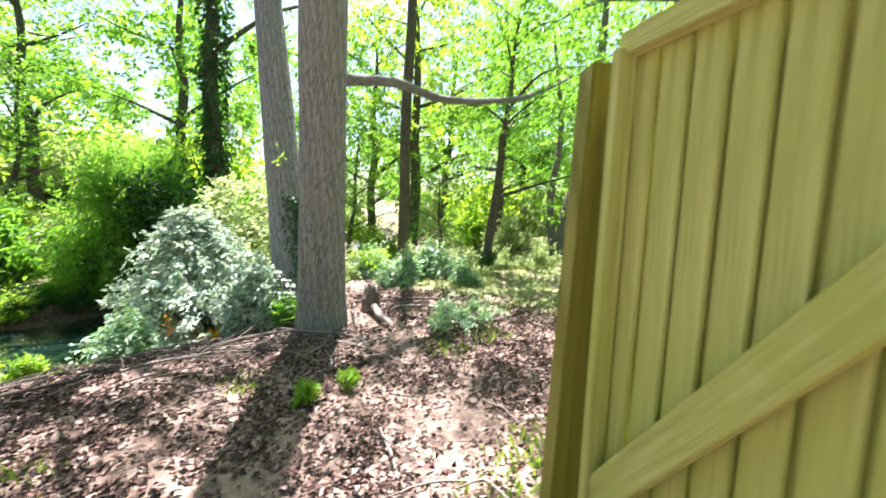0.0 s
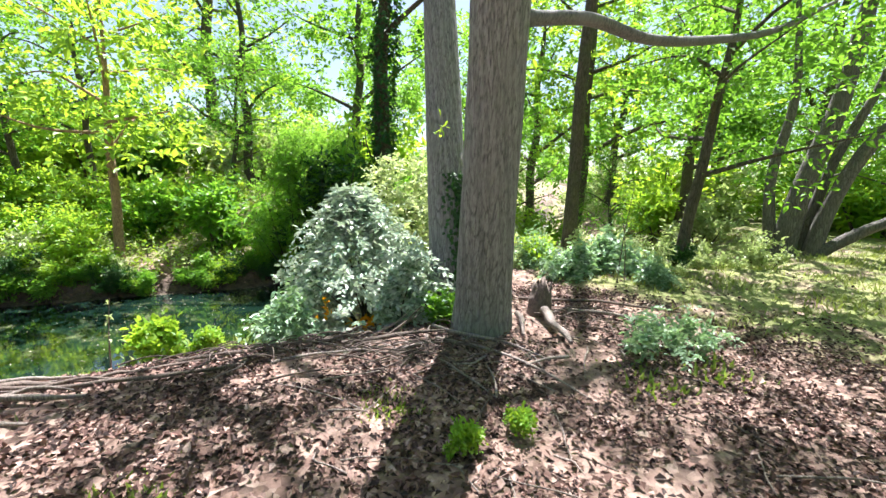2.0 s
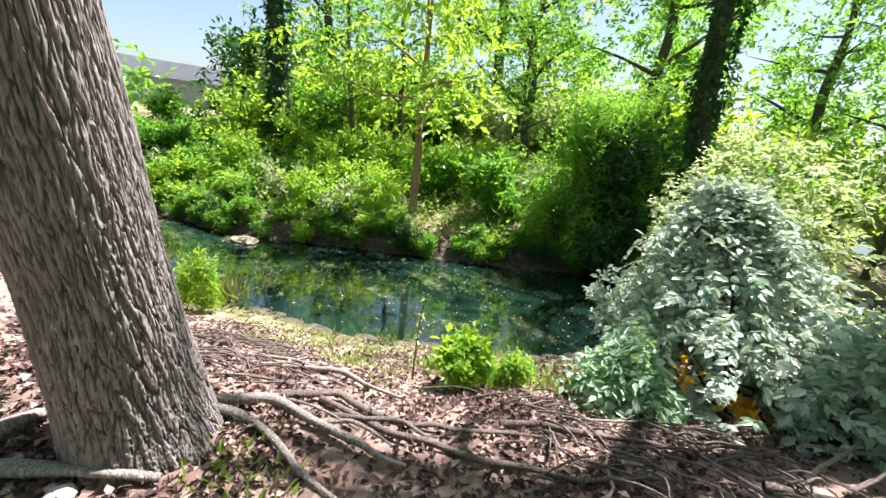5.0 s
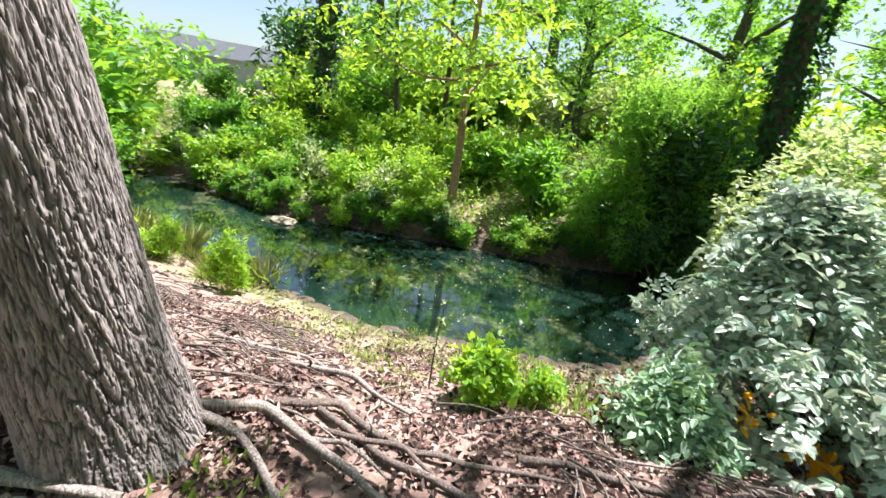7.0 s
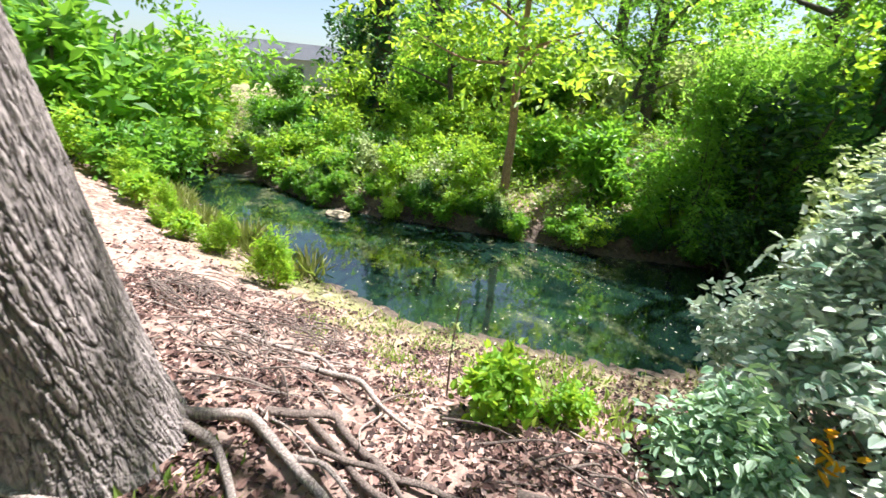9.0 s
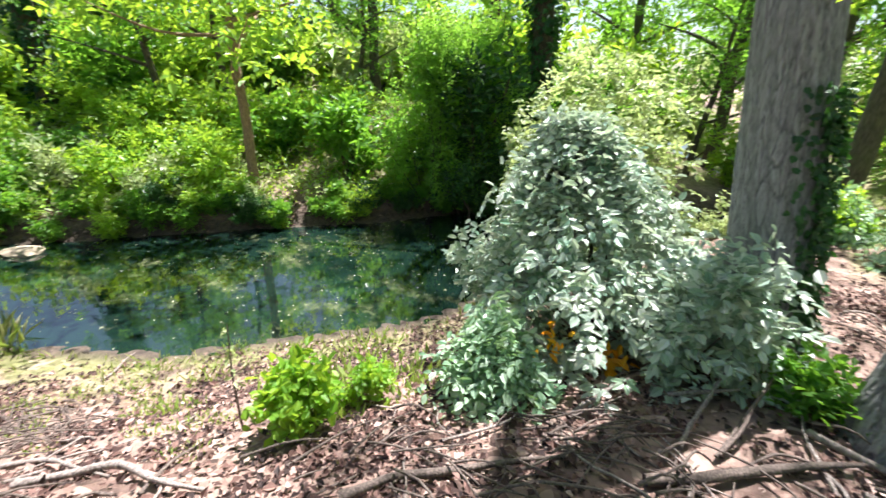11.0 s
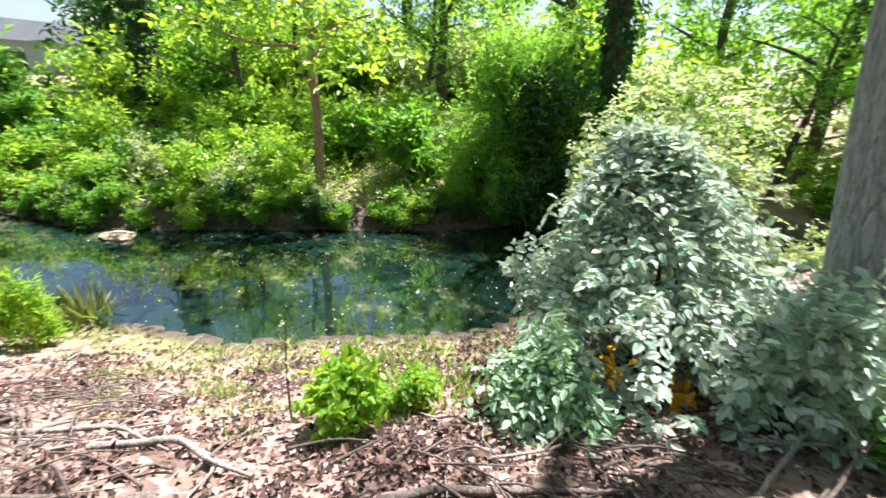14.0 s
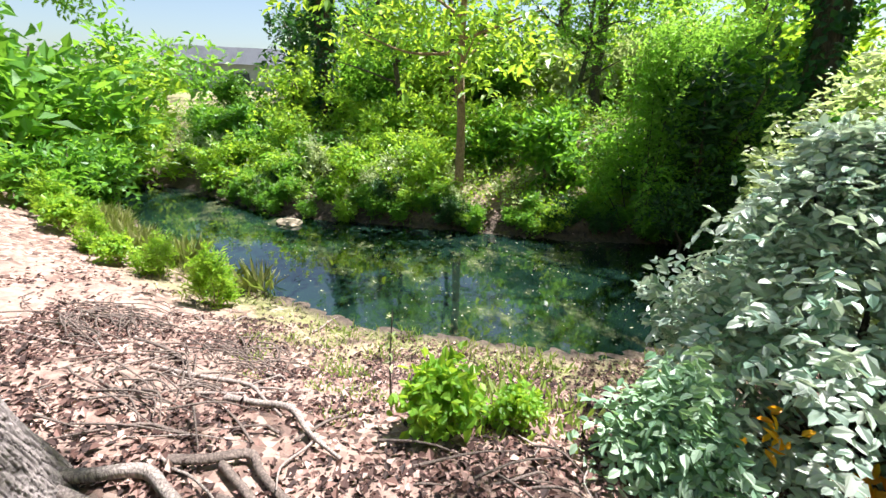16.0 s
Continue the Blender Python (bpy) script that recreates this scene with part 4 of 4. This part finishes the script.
fern = shrub("young_shrub", 102, 0.42, 0.45, 80, 8, 0.06, LEAF_BLUE, BARK_DARK, "low blue-green shrub among dead leaves", width=0.5, twig=0.2, shape=1, lumps=8, stem_r=0.006)
put(fern, -0.1, 5.15)
again(fern, 0.2, 5.55, 70, 0.9)
again(bushlet, -0.9, 3.56, 40, 0.45)
again(bushlet, -1.08, 3.2, 130, 0.5)
again(bushlet, -4.2, 3.95, 130, 0.7)
pine = shrub("feathery_weed", 103, 0.36, 1.0, 220, 9, 0.08, LEAF_BRIGHT, BARK_WARM, "feathery yellow-green weed at the water's edge", width=0.2, twig=0.22, lumps=6, stem_r=0.006, droop=-0.4)
put(pine, -8.0, 1.95, 0, 1.2)
again(pine, -9.4, 1.15, 60, 1.0)
again(pine, -10.6, 0.2, 160, 1.1)
again(pine, -12.2, -0.8, 220, 1.4)
again(pine, -13.4, -1.4, 20, 1.5)
again(bushlet, -10.0, 0.5, 20, 1.3)
again(bushlet, -11.4, -0.6, 90, 1.6)

# ---------------------------------------------------------------- dead wood
def stick(points, r, material=STICK, name="fallen_branch", label="bare fallen branch lying on dead leaves"):
    rs = np.random.RandomState(int(1000 * abs(points[0][0] + points[-1][1])))
    bent = [points[0]]
    for a, b in zip(points, points[1:]):
        w = 0.03 * math.hypot(b[0] - a[0], b[1] - a[1])
        for k in (0.5,):
            bent.append((a[0] + (b[0] - a[0]) * k + rs.normal(0, w), a[1] + (b[1] - a[1]) * k + rs.normal(0, w), a[2] + (b[2] - a[2]) * k + abs(rs.normal(0, 0.3 * r))))
        bent.append(b)
    pts = [(x, y, ground_z(x, y) + dz) for x, y, dz in bent]
    v, f = tube(pts, [r, r * 0.85, r * 0.4], 8 if r > 0.012 else 5, (4 if r > 0.012 else 2) * len(pts), 0.16, int(r * 1000))
    o = np.array(pts[0])
    ob = part_np(name, v - o, f, material, smooth_shade=True)
    ob.location = o
    return tagged(ob, label, "branch", "fallen branches")


stick([(-4.3, 1.86, 0.06), (-4.14, 2.06, 0.04), (-3.78, 2.19, 0.03), (-3.5, 2.3, 0.03)], 0.021)
stick([(-4.34, 1.86, 0.07), (-4.3, 2.17, 0.05), (-4.05, 2.34, 0.04), (-3.8, 2.49, 0.035), (-3.55, 2.62, 0.03)], 0.029)
stick([(-4.05, 2.34, 0.04), (-3.93, 2.5, 0.08), (-3.7, 2.62, 0.04)], 0.015)
stick([(-4.35, 2.24, 0.04), (-4.32, 2.56, 0.05), (-4.05, 2.67, 0.03), (-3.83, 2.79, 0.03), (-3.66, 3.0, 0.03), (-3.44, 3.39, 0.03)], 0.021, STICK_DARK)
stick([(-4.1, 2.45, 0.03), (-3.85, 2.74, 0.06), (-3.55, 2.86, 0.03)], 0.014, STICK_DARK)
stick([(-4.34, 0.92, 0.05), (-4.39, 1.06, 0.06), (-4.5, 1.25, 0.06)], 0.055)
stick([(-4.3, 0.9, 0.04), (-4.2, 1.07, 0.05), (-4.09, 1.31, 0.05), (-3.9, 1.68, 0.04)], 0.04)
stick([(-4.29, 2.45, 0.03), (-3.81, 2.66, 0.03), (-3.44, 2.93, 0.03), (-3.1, 3.3, 0.03), (-2.8, 3.8, 0.03)], 0.02, STICK_DARK)
stick([(-3.64, 3.27, 0.03), (-3.54, 3.5, 0.04), (-3.3, 3.74, 0.03), (-2.99, 4.06, 0.03)], 0.022, STICK_DARK)
stick([(-2.83, 3.49, 0.02), (-2.5, 3.95, 0.03), (-2.21, 4.32, 0.03), (-1.81, 4.68, 0.03)], 0.014)
stick([(-2.13, 4.91, 0.04), (-1.67, 4.83, 0.04), (-1.35, 4.85, 0.03), (-0.89, 4.6, 0.03)], 0.02)
stick([(-2.67, 4.15, 0.03), (-2.3, 4.47, 0.05), (-1.94, 4.8, 0.05)], 0.026, STICK_DARK)
stick([(-2.17, 4.19, 0.02), (-1.98, 4.44, 0.04), (-1.8, 4.66, 0.04)], 0.017)
stick([(-3.12, 4.43, 0.03), (-3.05, 4.7, 0.08), (-2.95, 4.94, 0.12)], 0.016)
stick([(-2.73, 4.95, 0.05), (-2.55, 5.02, 0.08), (-2.42, 5.08, 0.1)], 0.014)
stick([(-2.59, 4.48, 0.03), (-2.54, 4.9, 0.1), (-2.48, 5.2, 0.2)], 0.013)
stick([(-2.44, 4.52, 0.03), (-2.36, 4.85, 0.14), (-2.29, 5.12, 0.28)], 0.012, STICK_DARK)
stick([(-0.76, 4.71, 0.04), (-0.9, 4.6, 0.05), (-1.06, 4.47, 0.03)], 0.016)
stick([(-1.41, 5.48, 0.06), (-1.3, 5.25, 0.06), (-1.22, 5.03, 0.04)], 0.03)
stick([(-1.95, 4.62, 0.03), (-1.53, 4.66, 0.03), (-0.93, 4.42, 0.03), (-0.55, 4.22, 0.02)], 0.013)
stick([(-2.5, 4.05, 0.02), (-2.15, 4.1, 0.05), (-1.6, 4.38, 0.03)], 0.012, STICK_DARK)
stick([(-1.15, 5.62, 0.1), (-1.0, 5.35, 0.07), (-0.78, 5.0, 0.05)], 0.05, STICK, "fallen_log", "short barkless log lying against the rotten stump")
stick([(-0.95, 5.95, 0.06), (-0.4, 6.2, 0.05), (0.2, 6.35, 0.04)], 0.022)
stick([(-1.6, 6.3, 0.05), (-0.7, 6.6, 0.06), (0.3, 7.0, 0.03)], 0.02, STICK_DARK)
stick([(-2.45, 4.5, 0.03), (-2.37, 4.85, 0.1), (-2.29, 5.12, 0.2)], 0.009, STICK_DARK)
stick([(-5.0, 2.4, 0.03), (-4.75, 2.75, 0.06), (-4.2, 2.95, 0.03)], 0.022)
stick([(-5.6, 1.9, 0.03), (-5.2, 2.5, 0.05), (-4.7, 2.7, 0.03)], 0.016)
stick([(-6.4, 1.6, 0.03), (-5.6, 2.1, 0.06), (-5.2, 2.2, 0.03)], 0.014, STICK_DARK)
for k in range(330):
    x, y = rsb.uniform(-7.5, 0.5), rsb.uniform(0.9, 7.2)
    if (x > -4.4 and abs(x * 0.4 + y - 4.0) > 1.9) or (x < -4.4 and abs(y - 0.25 * x - 3.6) > 1.3) or math.hypot(x + 1.7, y - 5.2) < 0.4 or math.hypot(x + 4.3, y - 1.6) < 0.4:
        continue
    a, ln = rsb.uniform(0, 6.28), rsb.uniform(0.2, 0.75)
    dx, dy = math.cos(a) * ln, math.sin(a) * ln
    stick([(x, y, 0.02), (x + dx * 0.5 + rsb.normal(0, 0.05), y + dy * 0.5 + rsb.normal(0, 0.05), 0.04), (x + dx, y + dy, rsb.uniform(0.01, 0.06))], rsb.uniform(0.004, 0.011), STICK if k % 3 else STICK_DARK, "twig", "thin dry twig lying in the leaf litter")

# ---------------------------------------------------------------- litter, grass, floating bits
def carpet(name, count, box, keep, size, material, label, category, lift=0.008):
    rs = np.random.RandomState(count)
    x = rs.uniform(box[0], box[1], count)
    y = rs.uniform(box[2], box[3], count)
    k = keep(x, y, rs)
    x, y = x[k], y[k]
    n = len(x)
    p = np.stack([x, y, land(x, y) + rs.uniform(0, lift * 3, n)], 1)
    al = np.stack([rs.standard_normal(n), rs.standard_normal(n), rs.normal(0.1, 0.3, n)], 1)
    upv = np.stack([rs.normal(0, 0.35, n), rs.normal(0, 0.35, n), np.ones(n)], 1)
    v, f = leaf_mesh(p, al, upv, rs.uniform(*size, n), 0.62, 0.4, 0)
    return tagged(part_np(name, v, f, material), label, category, kind="stuff")


def on_near(x, y, rs):
    e, far = bank(x, y)
    lawn = lawn_amount(x, y)
    dens = smooth(0.55 + 0.5 * np.sin(1.9 * x + 0.7 + np.sin(2.3 * y)) * np.sin(1.6 * y + 0.9 * x) + 0.35 * np.sin(5.1 * x + 3.3 * y) * np.sin(4.3 * y - 2.1 * x))
    return (far < 0.5) & (e > 0.15) & (rs.uniform(0, 1, len(x)) < (0.12 + 0.88 * dens) * (1 - 0.75 * lawn))


carpet("leaf_litter", 120000, (-7.5, 2.6, 0.8, 7.5), on_near, (0.02, 0.06), LITTER, "carpet of brown and pinkish dead leaves", "leaf litter")
carpet("leaf_litter", 24000, (-11, 4, 0.0, 11), on_near, (0.03, 0.08), LITTER, "scattered dead leaves over the bank", "leaf litter")
carpet("leaf_litter", 5000, (-16, -6, 0, 13), lambda x, y, rs: (bank(x, y)[0] > 0) & (bank(x, y)[0] < 1.3) & (bank(x, y)[1] > 0.5), (0.06, 0.13), LITTER, "dead leaves caught along the far bank", "leaf litter")

rsg = np.random.RandomState(140)
n = 60000
x, y = rsg.uniform(-11, 9, n), rsg.uniform(0.5, 18, n)
clumpy = np.sin(2.3 * x + 1.1 * np.sin(1.3 * y)) * np.sin(2.1 * y + 0.8 * np.sin(1.7 * x))
k = (rsg.uniform(0, 1, n) < lawn_amount(x, y) * np.clip(0.25 + clumpy, 0.08, 1)) & (bank(x, y)[0] > 0.1) & (bank(x, y)[1] < 0.5)
x, y = x[k], y[k]
n = len(x)
p = np.stack([x, y, land(x, y) - 0.01], 1)
v, f = leaf_mesh(p, np.stack([rsg.normal(0, 0.45, n), rsg.normal(0, 0.45, n), np.ones(n)], 1), rsg.standard_normal((n, 3)), rsg.uniform(0.05, 0.17, n), 0.13, 0.1)
tagged(part_np("grass", v, f, GRASS), "thin yellow-green grass at the bank and clearing", "grass", kind="stuff")

n = 1100
s = rsg.uniform(3, 7.6, n)
i = s.astype(int)
c = np.array(CREEK)
mid = c[i] + (c[i + 1] - c[i]) * (s - i)[:, None]
p = np.stack([mid[:, 0] + rsg.uniform(-2, 2, n), mid[:, 1] + rsg.uniform(-2, 2, n), np.full(n, WATER_Z + 0.004)], 1)
k = bank(p[:, 0], p[:, 1])[0] < -0.02
p = p[k]
n = len(p)
v, f = leaf_mesh(p, np.stack([rsg.standard_normal(n), rsg.standard_normal(n), 0 * p[:, 0]], 1), np.tile([[0, 0, 1.0]], (n, 1)), rsg.uniform(0.012, 0.045, n), 0.6, 0.02)
tagged(part_np("floating_leaves", v, f, FLOATING), "small leaves and scraps floating on the creek", "leaf litter", kind="stuff")

# ---------------------------------------------------------------- odd leaves and stems that stand out
def leaf_cluster(name, place, count, size, material, label, seed, spread=0.06, star=False):
    rs = np.random.RandomState(seed)
    if star:
        a = np.arange(count) * 6.283 / count
        al = np.stack([np.cos(a), np.sin(a), -0.25 + 0 * a], 1)
        p = al * 0.01
        upv = np.tile([[0.25, -0.3, 1.0]], (count, 1))
    else:
        p = rs.standard_normal((count, 3)) * spread
        al = rs.standard_normal((count, 3)) + np.array([0, 0, 0.2])
        upv = rs.standard_normal((count, 3)) * 0.5 + np.array([0.2, -0.5, 1.0])
    v, f = leaf_mesh(p, al, upv, rs.uniform(0.85, 1.15, count) * size, 0.5, 0.12, 1)
    ob = part_np(name, v, f, material)
    ob.location = place
    return tagged(ob, label, "leaves", kind="stuff" if name == "yellow_twig" else "")


leaf_cluster("orange_leaves", ORANGE_AT[0], 22, 0.11, LEAF_ORANGE, "bright orange dying leaves on the ground under the silvery shrub", 171, 0.06)
leaf_cluster("orange_leaves", ORANGE_AT[1], 15, 0.08, LEAF_ORANGE, "cluster of orange leaves low on the shrub", 172, 0.05)
WHITE_LEAF = leaf_material("whitish_leaf", [(0.0, (0.42, 0.45, 0.38)), (1.0, (0.52, 0.53, 0.46))], (0.6, 0.65, 0.4), 0.4, 0.15)
leaf_cluster("pale_leaf_whorl", (-3.18, 4.78, 0.04), 7, 0.1, WHITE_LEAF, "whorl of whitish pointed leaves at the shrub's foot", 173, star=True)
leaf_cluster("pale_leaf_whorl", (-2.94, 4.79, -0.02), 6, 0.085, LEAF_BLUE, "whorl of silvery pointed leaves at the shrub's foot", 174, star=True)
leaf_cluster("yellow_twig", (-2.5, 5.72, 2.12), 9, 0.1, LEAF_BRIGHT, "yellow-green leafy twig sprouting from the ivy-clad trunk", 175, 0.06)

SAND = plain("pale_sand", (0.26, 0.2, 0.14), (0.42, 0.34, 0.26), 12.0, 0.9)
bm = bmesh.new()
bmesh.ops.create_icosphere(bm, subdivisions=3, radius=1.0)
for v in bm.verts:
    v.co *= 1 + 0.25 * noise.noise(v.co * 1.7)
bmesh.ops.scale(bm, vec=(0.34, 0.2, 0.09), verts=bm.verts)
rock = tagged(part("sand_bar", bm, SAND), "pale sandy lump lying at the far water's edge", "sand bar")
rock.matrix_basis = pose(-12.2, 3.15, WATER_Z + 0.03, 0, 0, 40)
STONE = plain("pale_stone", (0.35, 0.32, 0.3), (0.6, 0.57, 0.53), 8.0, 0.85)
for k in range(9):
    bm = bmesh.new()
    bmesh.ops.create_icosphere(bm, subdivisions=2, radius=1.0)
    for v in bm.verts:
        v.co *= 1 + 0.3 * noise.noise(v.co * 1.3 + Vector((k * 3.1, 0, 0)))
    bmesh.ops.scale(bm, vec=(0.06, 0.045, 0.035), verts=bm.verts)
    x, y = -3.95 + 0.11 * (k % 3) + rsb.normal(0, 0.03), 1.05 + 0.13 * (k // 3) + rsb.normal(0, 0.03)
    o = tagged(part("stone", bm, STONE), "pale rounded stone beside the oak's foot", "stone", "stones by the oak")
    o.matrix_basis = pose(x, y, ground_z(x, y) + 0.015, 0, 0, k * 47)


def sapling(x, y, h, lean, label):
    thing = empty_thing("sapling", x, y, ground_z(x, y), label, "sapling")
    part_np("stem", *tube([(0, 0, -0.03), (lean * 0.3, 0, h * 0.5), (lean, 0.02, h)], [0.009, 0.007, 0.003], 6, 12), STICK_DARK, thing, smooth_shade=True)
    rs = np.random.RandomState(int(h * 100))
    n = 16
    zf = rs.uniform(0.35, 1, n)
    p = np.stack([lean * zf, 0 * zf, h * zf], 1)
    part_np("foliage", *leaf_mesh(p, rs.standard_normal((n, 3)), np.tile([[0, 0, 1.0]], (n, 1)) + rs.standard_normal((n, 3)) * 0.4, rs.uniform(0.03, 0.07, n), 0.5), LEAF_PALE, thing)
    return thing


sapling(-4.75, 3.35, 0.75, 0.03, "thin dark sapling stem on the bank")
sapling(-0.5, 8.0, 1.5, 0.1, "thin upright sapling at the crest of the bank")
sapling(-0.4, 8.1, 1.1, -0.15, "slender leaning sapling at the crest of the bank")

# heaps of brushwood and tufts of weeds on the bank
for hx, hy, cnt in ((-6.84, 1.35, 90), (-6.0, 2.4, 60), (-5.3, 2.0, 50), (-2.9, 4.35, 40), (-2.25, 4.15, 36), (-1.75, 4.55, 30), (-3.3, 3.6, 36), (-0.9, 5.9, 26)):
    rs = np.random.RandomState(int(-hx * 100))
    pieces = []
    for k in range(cnt):
        a, ln = rs.normal(0.6, 0.7), rs.uniform(0.15, 0.6)
        x, y = hx + rs.normal(0, 0.33), hy + rs.normal(0, 0.22)
        dx, dy = math.cos(a) * ln / 2, math.sin(a) * ln / 2
        z0, z1 = ground_z(x - dx, y - dy), ground_z(x + dx, y + dy)
        h0 = rs.uniform(0.0, 0.09)
        pieces.append(tube([(x - dx, y - dy, z0 + h0), (x, y + rs.normal(0, 0.03), (z0 + z1) / 2 + 0.03 + h0), (x + dx, y + dy, z1 + rs.uniform(0, 0.05))], [rs.uniform(0.004, 0.01), 0.006, 0.003], 5, 6))
    tagged(part_np("brushwood", *join(pieces), STICK_DARK, smooth_shade=True), "heap of thin dark brushwood on the bank", "brushwood", kind="stuff")


def tuft(seed, n, spread, height, material, label, wide=0.07):
    rs = np.random.RandomState(seed)
    p = np.stack([rs.normal(0, spread, n), rs.normal(0, spread, n), np.full(n, -0.02)], 1)
    al = np.stack([rs.normal(0, 0.5, n) + p[:, 0] * 2, rs.normal(0, 0.5, n) + p[:, 1] * 2, np.ones(n)], 1)
    ob = part_np("grass_tuft", *leaf_mesh(p, al, rs.standard_normal((n, 3)), rs.uniform(0.4, 1.0, n) * height, wide, 0.1), material)
    return tagged(ob, label, "grass tuft", "grass tufts", "stuff")


reed = tuft(181, 90, 0.1, 0.6, GRASS, "tall dry yellow-green grass tuft by the water", 0.03)
put(reed, -8.9, 2.45)
low_tuft = tuft(182, 110, 0.13, 0.1, LEAF_GRASSY, "low green weed tuft in dead leaves", 0.3)
put(low_tuft, -4.05, 1.85)
for k in range(60):
    s = rsb.uniform(-0.45, 1)
    x, y = -11.3 + 5.6 * s + rsb.normal(0, 0.15), 0.6 + 5.3 * (abs(s) ** 1.25 * (1 if s > 0 else -1)) + rsb.normal(0, 0.25)
    e = bank(np.array([x]), np.array([y]))[0][0]
    if e > 0.12:
        again(reed if s < 0.5 else low_tuft, x, y, rsb.uniform(0, 360), rsb.uniform(0.5, 1.0) * (1 if s < 0.5 else 1.3))
for x, y, s in ((-3.75, 1.9, 1.0), (-1.68, 3.42, 0.8), (-1.75, 3.35, 0.7), (-4.3, 4.2, 1.3), (-3.9, 4.3, 1.2), (-2.15, 5.3, 1.0), (-0.2, 4.7, 1.2), (0.35, 5.2, 1.3), (-5.0, 4.3, 1.3), (-5.4, 4.8, 1.2), (-4.6, 4.5, 1.4), (0.75, 2.9, 1.3), (0.6, 2.6, 1.2), (0.3, 2.3, 0.9), (-2.3, 2.2, 0.9), (-5.6, 5.3, 1.2), (-4.2, 3.7, 1.4), (-4.7, 3.8, 1.3)):
    again(low_tuft, x, y, rsb.uniform(0, 360), s)
done = 0
while done < 34:
    x, y = rsb.uniform(-7.2, -3.2), rsb.uniform(2.4, 5.0)
    e = bank(np.array([x]), np.array([y]))[0][0]
    if 0.15 < e < 2.6 and math.hypot(x + 3.6, y - 4.6) > 0.5:
        again(low_tuft, x, y, rsb.uniform(0, 360), rsb.uniform(0.35, 0.85))
        done += 1
